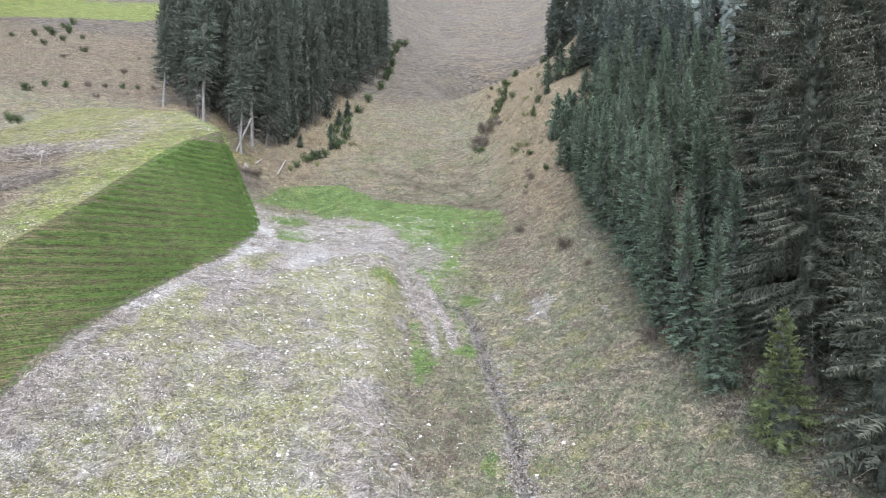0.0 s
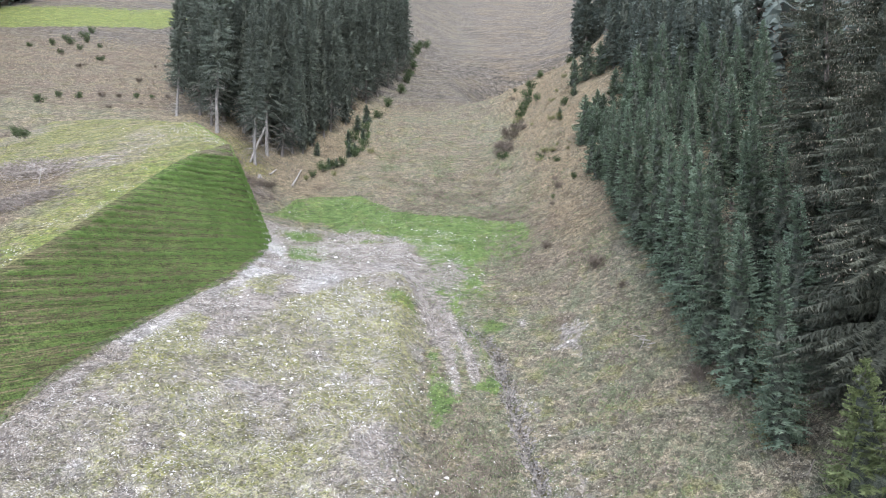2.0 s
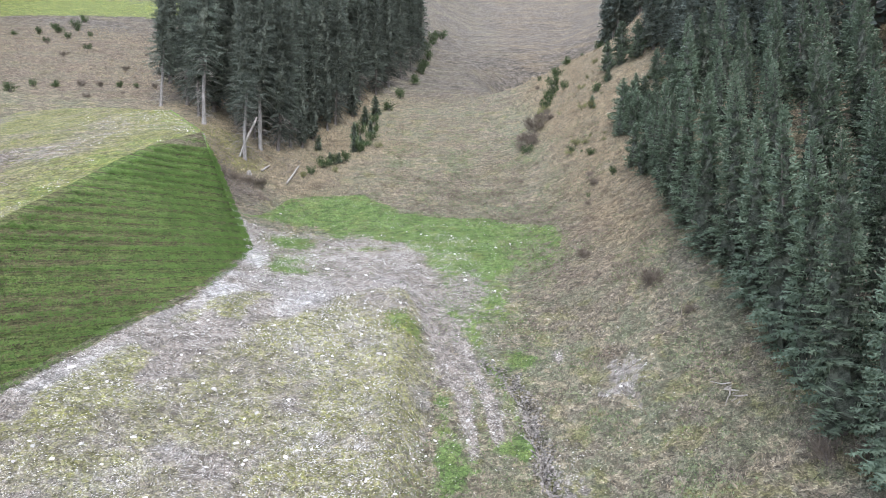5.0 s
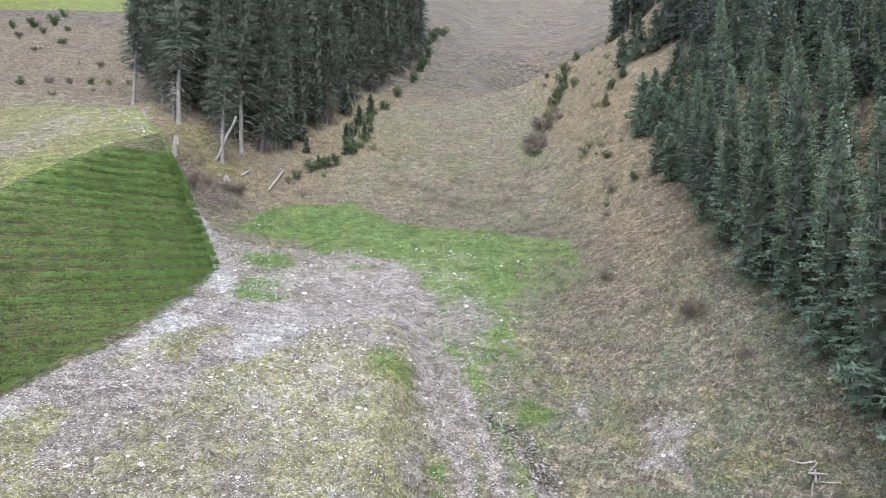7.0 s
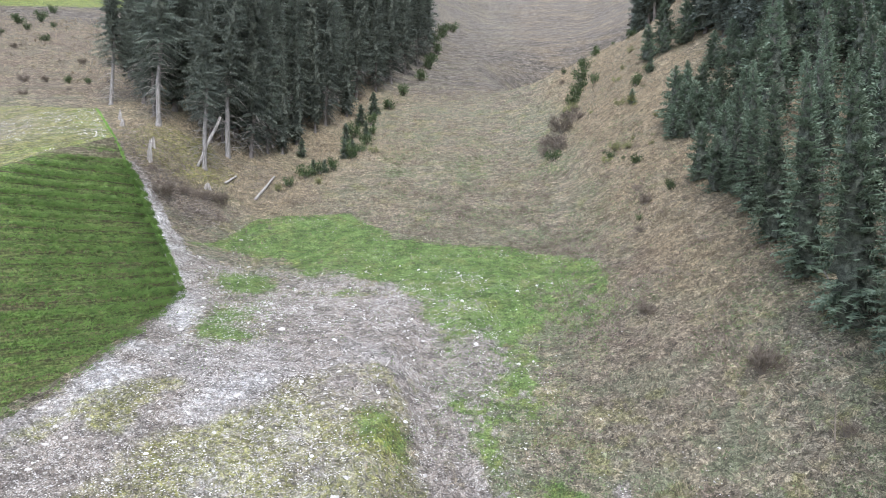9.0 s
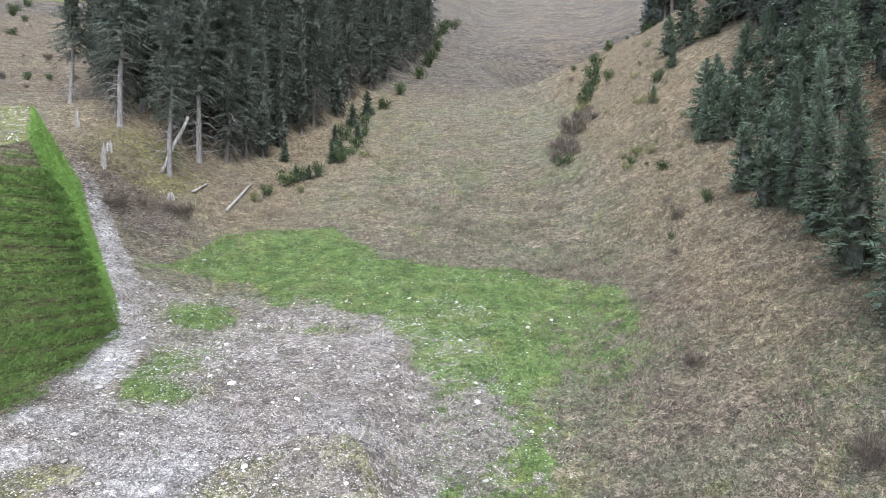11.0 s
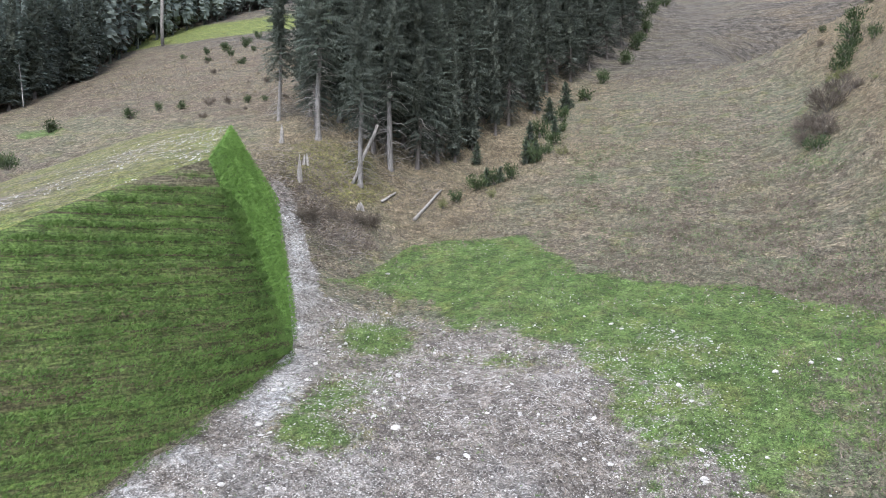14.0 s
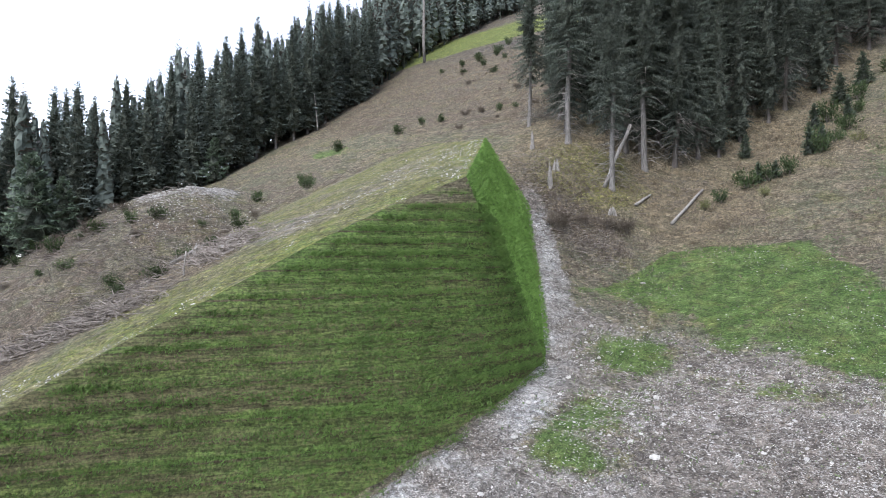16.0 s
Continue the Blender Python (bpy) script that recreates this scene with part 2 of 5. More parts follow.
def plain_material(name, dark, light, scale=4.0, rough=0.9, relief=0.02, vary=0.0, stretch=(1, 1, 1)):
    """Two tones in a two-scale grain, with an optional change from object to object and from piece to piece."""
    m = Nodes(name, rough)
    at = m.node("ShaderNodeMapping", Vector=m.coords, Scale=stretch).outputs[0]
    grain, fine = m.noise(scale, coords=at), m.noise(scale * 7, 4, coords=at)
    colour = m.mix(m.span(m.calc("ADD", m.calc("MULTIPLY", grain, 0.6), m.calc("MULTIPLY", fine, 0.4)), 0.38, 0.62), dark, light)
    if vary:
        own = m.calc("ADD", m.node("ShaderNodeObjectInfo").outputs["Random"], m.node("ShaderNodeNewGeometry").outputs["Random Per Island"])
        hue = m.node("ShaderNodeHueSaturation", Color=colour, Value=m.span(own, 0.0, 2.0, 1 - vary, 1 + vary))
        colour = hue.outputs[0]
    return m.done(colour, fine, relief, 0.7)


BARK = plain_material("spruce_bark", (0.075, 0.065, 0.058), (0.17, 0.15, 0.135), 3.0, stretch=(4, 4, 0.7))
PALE_WOOD = plain_material("weathered_wood", (0.14, 0.127, 0.115), (0.34, 0.32, 0.295), 4.0, stretch=(3, 3, 0.6), vary=0.25)
GREY_BARK = plain_material("grey_spruce_bark", (0.10, 0.092, 0.085), (0.24, 0.225, 0.21), 3.0, stretch=(4, 4, 0.7))


def needle_material(name, dark, light, vary):
    """Needle sprays: light passes through them a little, and their tone changes from tree to tree and spray to spray."""
    m = Nodes(name, 0.8)
    m.bsdf.inputs["Specular IOR Level"].default_value = 0.12
    own, each = m.node("ShaderNodeObjectInfo").outputs["Random"], m.node("ShaderNodeNewGeometry").outputs["Random Per Island"]
    tone = m.calc("ADD", m.calc("MULTIPLY", own, 0.45), m.calc("MULTIPLY", each, 0.55))
    colour = m.mix(m.span(tone, 0.1, 0.9), dark, light)
    colour = m.node("ShaderNodeHueSaturation", Color=colour, Hue=m.span(own, 0, 1, 0.48, 0.515), Value=m.span(m.noise(0.5, 3), 0.3, 0.7, 1 - vary, 1 + vary)).outputs[0]
    m.put(m.bsdf.inputs["Base Color"], colour)
    thin = m.node("ShaderNodeBsdfTranslucent", Color=colour)
    both = m.node("ShaderNodeMixShader", Fac=0.22)
    m.tree.links.new(m.bsdf.outputs[0], both.inputs[1])
    m.tree.links.new(thin.outputs[0], both.inputs[2])
    m.tree.links.new(both.outputs[0], m.tree.nodes["Material Output"].inputs["Surface"])
    return m.material


NEEDLES_OLD = needle_material("old_spruce_needles", (0.068, 0.082, 0.068), (0.142, 0.162, 0.134), 0.25)
# Forest needles are paler and bluer: the haze is put into their colour.
NEEDLES_HAZY = needle_material("hazy_forest_needles", (0.105, 0.127, 0.113), (0.2, 0.234, 0.206), 0.2)
NEEDLES_BIG = needle_material("cone_bearing_spruce_needles", (0.055, 0.061, 0.047), (0.118, 0.127, 0.098), 0.25)
NEEDLES_YOUNG = needle_material("young_spruce_needles", (0.082, 0.116, 0.082), (0.19, 0.24, 0.175), 0.28)
# Crown cores: the shade among inner twigs is put into this dark colour.
SHADE_CORE = plain_material("crown_shade_core", (0.028, 0.033, 0.026), (0.115, 0.13, 0.102), 3.5, relief=0.25)
NEEDLES_LIGHT = needle_material("light_spruce_needles", (0.105, 0.14, 0.065), (0.205, 0.25, 0.115), 0.2)


# ---- ground ----
def graded(low, high, step, reach_low, reach_high, growth):
    core = list(np.arange(low, high + 1e-6, step))
    s = step
    while core[-1] < reach_high:
        s *= growth
        core.append(core[-1] + s)
    s = step
    while core[0] > reach_low:
        s *= growth
        core.insert(0, core[0] - s)
    return np.array(core)


def band(v, a, b, soft):
    return smooth(a - soft, a + soft, v) * smooth(b + soft, b - soft, v)


def covers(x, y):
    """How much of each cover the ground carries, from 0 to 1."""
    n1, n2, n3 = fractal(x, y, 6, 31), fractal(x, y, 2.5, 57), fractal(x, y, 14, 83)
    foot = np.interp(y, np.r_[BANK[:, 0], 6, 10, 14, 18], np.r_[BANK[:, 3], -4.4, -8, -12.5, -17.5])
    mid_track = np.interp(y, [-21, -20, -17.5, -14.6, -12.7, -10.1, -8.4, -6.9, -0.3], [17.9, 17.8, 17.6, 16.8, 16.2, 15.6, 14.4, 12.5, 9.3])
    upper = np.interp(x, [-6, -3, -1.5, 0.1, 3, 7.4, 9.5, 11.9, 19.4, 24.9, 26, 27], [4, 6, 7.5, 13.4, 14.5, 14.7, 12.3, 9.7, 8.6, 5.4, 3, -2])
    lower = np.interp(x, [-6, 0, 4.1, 5.7, 9, 12.3, 13.2, 14.6, 17, 20, 23, 27], [7, 6.8, 6.5, 4.3, 4.0, 3.2, 0.4, -1.4, -2.6, -3.2, -4.9, -4])
    meadow = smooth(-1.0, 1.0, (y - 63) - 0.58 * (x + 64) + 4 * n1) * smooth(-22, -28, x) * smooth(40, 20, (y - 63) - 0.58 * (x + 64))
    patch = (0.72 + 0.28 * smooth(-0.3, 0.3, n1) - 0.22 * smooth(12.5, 14.5, x) * smooth(2.5, -1.5, y)) * smooth(1.2, -0.3, y - upper + 0.8 * n2) * smooth(-1.8, 1.2, y - lower + 1.5 * n1) * smooth(foot + 0.8, foot + 2.4, x) * smooth(27, 24.5, x + n2)
    west_patch = dent(x, y, 2.9, 2.3, 2.1, 1.6) * 1.1 + (0.7 * dent(x, y, 9.5, 1.2, 2.6, 0.8) + dent(x, y, 4.8, -6.6, 1.6, 0.8) + 0.85 * dent(x, y, 4.0, -4.0, 2.2, 3.8)) * 0.8
    tufts = 1.2 * dent(x, y, 13.3, -12.4, 1.1, 1.0) + dent(x, y, 20.3, -14.4, 1.1, 1.1) + 0.9 * dent(x, y, 19.2, -21.2, 1.3, 0.8) + 0.55 * (1 + 0.8 * n2) * dent(x, y, 16.2, -22.5, 1.2, 3.6)
    verge = 0.66 * (0.6 + 0.7 * n2) * band(x - mid_track, -2.3, -1.4, 0.5) * band(y, -25, -13, 2) + 0.45 * band(x - mid_track, 1.3, 2.3, 0.4) * band(y, -22, -8, 2) + 0.68 * band(x - 18.0, -2.6, 2.6, 1.4) * band(y, -11, 0, 2)
    lush = 0.3 * smooth(-0.1, 0.4, n1 + 0.6 * n2) * band(x, 24, 31, 2) * band(y, -37, -19, 3) + 0.6 * dent(x, y, 19.4, -33.5, 0.9, 3.5)
    green = np.clip(dent(x, y, -43, 18.5, 4.0, 2.0) * 0.8 + patch + meadow * 0.95 + west_patch + tufts + verge + lush, 0, 1)
    fan = smooth(foot - 0.5, foot + 0.3, x) * smooth(21.5, 16.5, x + 1.6 * n1 - 0.10 * (y + 10)) * smooth(7.5, 3.5, y + 1.0 * n2)
    lane = smooth(foot - 0.6, foot, x) * smooth(foot + 2.6, foot + 1.0, x + 0.7 * n2) * (0.25 + 0.75 * smooth(-15, -10, y)) * band(y, -24, 13, 2.5)
    spill = smooth(-0.35, 0.35, n1 + 0.5 * n2) * 0.66 * band(x, 17.5, 23.5, 2.0) * band(y, -9, 0, 2.5) + smooth(-0.3, 0.4, n1 + 0.6 * n2) * 0.72 * band(x - 0.2 * (y + 25), 20, 25.5, 2.0) * band(y, -36, -15, 4) + smooth(-0.4, 0.3, n1 + 0.5 * n2) * 1.0 * band(x, 18.0, 23.5, 1.2) * band(y, -19, -7, 2.5)
    fan = fan * (1 - 0.25 * smooth(10.5, 17, x + 1.5 * n2) * smooth(-7, -11, y)) * (1 - 0.45 * dent(x, y, 16.5, -29, 3.0, 4.5))
    fan = np.clip(np.maximum(fan * (0.74 + 0.25 * n3), np.maximum(lane * 1.1, spill + 0.5 * smooth(-0.2, 0.3, n2) * band(x, 14.5, 22, 2.0) * band(y, -8, 1, 2.0))), 0, 1)
    brow = np.interp(y, [-45, -30, -24, -20.4, -18.6, -15.8, -13.3, -10.8, -7.9, -6.6], [-14, -7, -2, 1.6, 1.9, 3.3, 5.3, 7.2, 10.1, 11.5])
    pale = np.clip(1.1 * lane * smooth(-0.6, 0.2, n2) + 0.32 * smooth(0.05, 0.45, n2 + 0.4 * n1) * fan + 0.5 * smooth(-0.4, 0.3, n2) * dent(x - brow, 0 * y, 0, 0, 0.9, 1.0) * band(y, -17, -6, 2), 0, 1)
    track = (band(x - mid_track, -1.1, -0.25, 0.25) + band(x - mid_track, 0.25, 1.1, 0.25)) * band(y, -22.5, -4, 1.5)
    fan = np.clip(np.maximum(fan, 0.85 * track), 0, 1)
    moss = smooth(foot + 0.3, foot + 1.5, x) * smooth(17.2, 13.6, x + 1.2 * n2) * smooth(-1.0, 2.5, x - brow) * smooth(-6, -9, y) * (0.60 + 0.22 * n3 + 0.34 * n1 + 0.15 * n2) * (1 - 0.9 * track) * (1 - 0.8 * dent(x, y, 16.8, -30.5, 3.2, 4.5))
    moss = moss + 0.35 * band(x, 16.5, 21, 1.0) * band(y, -22, -7, 2) * (1 - track)
    moss = moss + 0.85 * band(x - foot, 0.8, 3.8, 0.7) * band(y, -26, -11, 2) * smooth(-0.3, 0.25, n2 + 0.3 * n1) + 1.7 * dent(x, y, -8.6, 17.6, 4.0, 3.4)
    moss = np.clip(moss - 0.5 * pale, 0, 1)
    tan = np.clip(smooth(24, 30, x - 0.05 * y) * smooth(-16, 0, y) + 0.8 * smooth(7, 0, x) * smooth(11, 16, y) * (1 - 0.7 * smooth(-14, -22, x)) + 0.35 * band(x, 0, 12, 4) * band(y, 14, 60, 5) + 0.25 * smooth(60, 90, y) + 0.3 * n1, 0, 1)
    heath = np.clip(1.0 * smooth(-13, -20, x) * smooth(20, 27, y) + 0.75 * smooth(40, 75, y) * smooth(-22, -12, x) + 0.9 * smooth(-18, -24, x) * smooth(22, 8, y) * (1 - dent(x, y, -47.5, 4, 9, 6)) + 0.9 * dent(x, y, 16.8, -30.5, 3.2, 4.5) + 0.9 * dent(x, y, 25.0, -16.8, 1.0, 1.8) + dent(x, y, 26.0, 1.0, 3.6, 5.0) + 0.7 * dent(x, y, 25.5, -8, 3.5, 4.5) + 0.5 * band(y - upper, 0, 3, 1.5) * band(x, 8, 27, 3) + 1.3 * dent(x, y, -7.5, 12.5, 5.0, 4.0) + 0.4 * n2 * smooth(22, 26, x) + 0.5 * band(x, 9, 26, 4) * band(y, 9, 62, 6) * smooth(-0.5, 0.4, n1), 0, 1)
    green = np.clip(green - 0.2 * meadow + 0.35 * dent(x, y, -50, 3, 5, 4), 0, 1)
    mound = dent(x, y, -47.5, 3.5, 8.5, 5.0)
    fan, moss = np.clip(fan + 1.1 * mound, 0, 1), np.clip(moss + 0.5 * mound, 0, 1)
    pale = np.clip(pale + 0.9 * mound, 0, 1)
    moss = np.clip(moss + 0.75 * meadow, 0, 1)
    return np.clip(fan - 0.5 * np.clip(patch * 0.9 + 1.1 * west_patch + 1.6 * tufts + 0.9 * verge * smooth(-0.35, 0.35, n2 + 0.5 * n1), 0, 1.4), 0, 1), green * (1 - 0.85 * lane), moss, tan * (1 - meadow), heath, pale


def paint(me, first, second):
    for name, three in (("cover", first), ("growth", second)):
        layer = me.color_attributes.new(name, "FLOAT_COLOR", "POINT")
        flat = np.ones((len(me.vertices), 4), np.float32)
        flat[:, :3] = np.stack([np.broadcast_to(v, len(flat)) for v in three], 1)
        layer.data.foreach_set("color", flat.ravel())


def rough_height(x, y):
    near = smooth(140, 60, np.hypot(x - 10, y + 10))
    return height(x, y) + 0.16 * fractal(x, y, 3.2, 5) + near * 0.05 * fractal(x, y, 0.8, 9, 2) + 0.5 * fractal(x, y, 17, 3) * smooth(14, 30, np.hypot(x - 10, y + 6)) + (1 - near) * 2.0 * fractal(x, y, 45, 11)


def ground_sheet():
    xs, ys = graded(-20, 42, 0.36, -420, 420, 1.09), graded(-42, 26, 0.36, -330, 420, 1.07)
    xs = np.sort(np.r_[xs[(xs < 17.6) | (xs > 21.9)], np.linspace(17.7, 21.8, 36)])
    X, Y = np.meshgrid(xs, ys)
    x, y = X.ravel(), Y.ravel()
    z = rough_height(x, y)
    w, n = len(xs), len(ys)
    i = (np.arange(n - 1)[:, None] * w + np.arange(w - 1)).ravel()
    me = mesh_of("ground", np.stack([x, y, z], 1), np.stack([i, i + 1, i + w + 1, i + w], 1).tolist(), GROUND, True)
    c = covers(x, y)
    paint(me, c[:3], c[3:])
    return tagged(new("ground", me), "steep mountain gully of gravel, moss and dry grass", "ground", kind="structure")


ground = ground_sheet()


# ---- embankment ----
LAYER = 0.55       # height of one earth layer


def embankment_material(name="terraced_grass", fresh=0.0):
    """Grass sown on a layered slope, with bare soil between; fresh: how far the young bright grass has closed."""
    m = Nodes(name, 0.9)
    xyz = m.node("ShaderNodeSeparateXYZ", Vector=m.coords)
    z = m.calc("ADD", xyz.outputs[2], m.calc("MULTIPLY", m.noise(0.5, 4), 0.22))
    def lines(along, up, detail=6):
        return m.noise(1.0, detail, 0.65, m.node("ShaderNodeMapping", Vector=m.coords, Scale=(along, along, up)).outputs[0])
    fine, grit = m.noise(7.0, 5, 0.7), m.noise(25.0, 3)
    tuft = m.cells(7.5)
    leaf = m.node("ShaderNodeSeparateColor", Color=tuft.outputs["Color"])
    # each sown layer took differently: bare olive-brown, thin grass, thick grass
    bare = m.mix(fine, (0.06, 0.06, 0.031), (0.132, 0.122, 0.062))
    thin = m.mix(leaf.outputs[0], (0.055, 0.073, 0.025), (0.11, 0.143, 0.043))
    thick = m.mix(leaf.outputs[0], (0.053, 0.090, 0.024), (0.096, 0.158, 0.037))
    colour = m.mix(m.span(lines(0.10, 1.9), 0.42, 0.55), bare, thin)
    lush = m.calc("MULTIPLY", m.span(z, 3.6, 4.6), m.span(z, 7.6, 7.0))
    lower = m.calc("MULTIPLY", m.span(xyz.outputs[1], -24, -12), 0.10)
    grown = m.calc("ADD", lines(0.14, 2.3), m.calc("ADD", m.calc("MULTIPLY", lush, 0.13), lower))
    colour = m.mix(m.calc("MULTIPLY", m.span(grown, 0.51, 0.66, 0.0, 0.85), m.span(m.noise(2.6, 5, 0.7), 0.36, 0.54, 0.25, 1.0)), colour, thick)
    colour = m.mix(m.calc("MULTIPLY", lush, 0.5), colour, thick)
    # brown seams and thin dark lines between the layers
    step = m.calc("FRACT", m.calc("DIVIDE", m.calc("ADD", xyz.outputs[2], m.calc("MULTIPLY", m.noise(0.8, 5), 0.06)), LAYER), 0.0)
    seam = m.calc("MULTIPLY", m.span(m.calc("ABSOLUTE", m.calc("SUBTRACT", step, 0.9), 0.0), 0.11, 0.03), m.span(lines(0.2, 1.2), 0.40, 0.58, 0.4, 1.0))
    colour = m.mix(m.calc("MULTIPLY", seam, 1 - 0.7 * fresh), colour, m.mix(fine, (0.04, 0.034, 0.022), (0.11, 0.09, 0.055)))
    pale = m.calc("MULTIPLY", m.span(lines(0.06, 5.5, 3), 0.47, 0.60), m.span(xyz.outputs[1], -18, -30, 0.15, 0.95))
    colour = m.mix(m.calc("MULTIPLY", pale, 1 - fresh), colour, m.mix(fine, (0.11, 0.085, 0.05), (0.24, 0.195, 0.125)))
    worn = m.calc("MULTIPLY", m.span(z, 7.2, 7.6), m.span(lines(0.12, 4.0), 0.40, 0.58, 0.9 * (1 - fresh), 0.35 * (1 - fresh)))
    colour = m.mix(worn, colour, m.mix(lines(0.3, 7.0), (0.07, 0.062, 0.045), (0.175, 0.15, 0.105)))
    colour = m.mix(fresh, colour, m.mix(m.span(fine, 0.35, 0.65), (0.14, 0.265, 0.055), (0.095, 0.185, 0.038)))
    grain = m.calc("MULTIPLY", m.span(lines(1.5, 14.0, 4), 0.38, 0.62, 0.68, 1.32), m.span(m.noise(11.0, 4, 0.75), 0.38, 0.62, 0.62, 1.38))
    colour = m.node("ShaderNodeHueSaturation", Color=colour, Value=grain).outputs[0]
    return m.done(colour, m.calc("ADD", fine, grit), 0.1, 0.9)


TERRACE = embankment_material()
FRESH_SLOPE = embankment_material("fresh_end_slope", 0.85)


def bank_at(s):
    """Crest and foot of the front at station y = s."""
    return [np.interp(s, BANK[:, 0], BANK[:, n]) for n in (1, 2, 3)]


def embankment():
    """A steep earth bank in horizontal layers: front, end and top."""
    thing = tagged(new("embankment"), "steep layered earth embankment with sown grass", "embankment")
    # stations along the front, then round the corner along the end
    stations = [(*bank_at(s)[:2], s, bank_at(s)[2], s) for s in np.arange(-88, -3.2, 0.8)]
    corner = (-2.8, 8.6, -3.0, 0.0, -0.3)
    last = (-9.6, 12.6, 6.8, -9.2, 11.2)
    stations.append(corner)
    front_end = len(stations)
    for f in np.linspace(0, 1, 26)[1:]:
        g = f ** 0.9
        stations.append(tuple(corner[k] + (last[k] - corner[k]) * (f if k != 4 else g) for k in range(5)))
    top_z, low_z = 13.2, -34.0
    levels = np.arange(low_z, top_z, LAYER)
    rows = []
    for n, (cx, cz, cy, fx, fy) in enumerate(stations):
        fz = float(height(np.float64(fx), np.float64(fy))) - 0.6
        ring = []
        hi = cz
        for z in levels:
            for k, (zz, push) in enumerate(((z, 0.03), (z + LAYER * 0.82, 0.0))):
                v = min(max(zz, fz), hi)
                f = (v - fz) / (hi - fz)
                out = push if fz < zz < hi else 0.0
                wob = 0.045 * fractal(cy * 1.0 + cx, zz * 2.0, 1.3, 21, 2) if fz < zz < hi else 0.0
                ux, uy = fx - cx, fy - cy
                l = math.hypot(ux, uy)
                e = out + float(wob)
                ring.append((fx + (cx - fx) * f + ux / l * e, fy + (cy - fy) * f + uy / l * e, v))
        ring.append((cx, cy, cz))
        rows.append(ring)
    w = len(rows[0])
    faces = []
    verts = [v for r in rows for v in r]
    for a in range(len(rows) - 1):
        for b in range(w - 1):
            q = (a * w + b, (a + 1) * w + b, (a + 1) * w + b + 1, a * w + b + 1)
            p = [verts[k] for k in q]
            if max(v[2] for v in p) - min(v[2] for v in p) > 1e-4:
                faces.append(q)
    cut = (front_end - 1) * w
    front = [q for q in faces if q[0] < cut]
    side = [q for q in faces if q[0] >= cut]
    part("front_slope", mesh_of("front_slope", verts, front, TERRACE), thing)
    part("end_slope", mesh_of("end_slope", verts, side, FRESH_SLOPE), thing, "bright green steep grass end of the bank")
    # top: from the crest it falls gently to the west and runs under the hillside
    tops, width = [], np.r_[0, 0.5, np.arange(1.2, 46, 1.1)]
    for cx, cz, cy, _, _ in stations:
        tops.append([top_point(cx, cy, cz, d) for d in width])
    tops.append([(x - 0.4, y + 2.2, z - 1.5) for x, y, z in tops[-1]])
    tops.append([(x - 0.8, y + 5.0, z - 6.0) for x, y, z in tops[-2]])
    k = len(width)
    verts = [v for r in tops for v in r]
    faces = [(a * k + b, (a + 1) * k + b, (a + 1) * k + b + 1, a * k + b + 1) for a in range(len(tops) - 1) for b in range(k - 1)]
    me = mesh_of("top", verts, faces, GROUND, True)
    v = np.array(verts)
    n1, n2 = fractal(v[:, 0], v[:, 1], 6, 12), fractal(v[:, 0], v[:, 1], 2.5, 13)
    off = np.tile(width, len(tops))
    rim = smooth(7, 0, off)
    edge = np.interp(v[:, 1], [-18, -9, -6, -3, 2], [4.2, 7.5, 13, 24, 29])
    wild = smooth(edge, edge + 1.6, off + 1.5 * n2)
    mound = dent(v[:, 0], v[:, 1], -47.5, 3.5, 8.5, 5.0)
    wild = wild * (1 - 0.8 * mound)
    paint(me, (np.clip(0.36 + 0.25 * n1 - 0.36 * wild + 0.4 * mound, 0, 1), np.clip(0.22 + 0.35 * n2 + 0.3 * rim - 0.4 * wild, 0, 1), np.clip(0.56 - 0.3 * n1 + 0.15 * rim - 0.5 * wild, 0, 1)),
          (np.clip(0.15 + 0.3 * n1 + 0.6 * wild, 0, 1), np.clip(1.0 * wild + 0.3 * n2, 0, 1), np.clip(0.25 * n2 - wild, 0, 1)))
    part("top", me, thing, "pale mossy gravel crown of the bank")
    return thing


def crown_fall(y, d):
    """How far the crown lies below the line of the crest, d metres west of it."""
    return 0.04 * d + (0.0025 + 0.0035 * float(smooth(0, -14, y))) * d * d


def top_point(cx, cy, cz, d):
    """A point of the crown, d metres west of the crest: it climbs up the hill with the crest and drops off far to the west."""
    lead = 0.05 + 0.45 * smooth(-3.0, 6.8, cy)
    x, y = cx - d, cy + lead * d
    z = cz + 0.40 * lead * d - crown_fall(y, d) + 0.14 * float(fractal(x, y, 2.6, 44, 3)) * min(1, d)
    return (x, y, z)


embankment()


# ---- spruces ----
def land(x, y):
    return float(rough_height(np.float64(x), np.float64(y)))


def diamonds(base, way, side, length, width):
    """Needle sprays: one narrow four-cornered leaf each, as arrays of vertices and faces."""
    mid = base + way * (length * 0.42)[:, None]
    verts = np.stack([base, mid + side * width[:, None], base + way * length[:, None], mid - side * width[:, None]], 1)
    n = len(base)
    return verts.reshape(-1, 3), (np.arange(n)[:, None] * 4 + np.arange(4)).tolist()


def unit(v):
    return v / np.maximum(np.linalg.norm(v, axis=-1, keepdims=True), 1e-9)


def comb(spine, teeth, fill):
    """A bough: a row of pointed twigs along one side of a spine; fill: how far they close up at their roots."""
    n = len(spine) - 1
    verts = np.concatenate([spine[:n], teeth[:n], spine[:n] + fill * (spine[1:] - spine[:n])])
    k = np.arange(n)
    return verts, np.stack([k, n + k, 2 * n + k], 1)


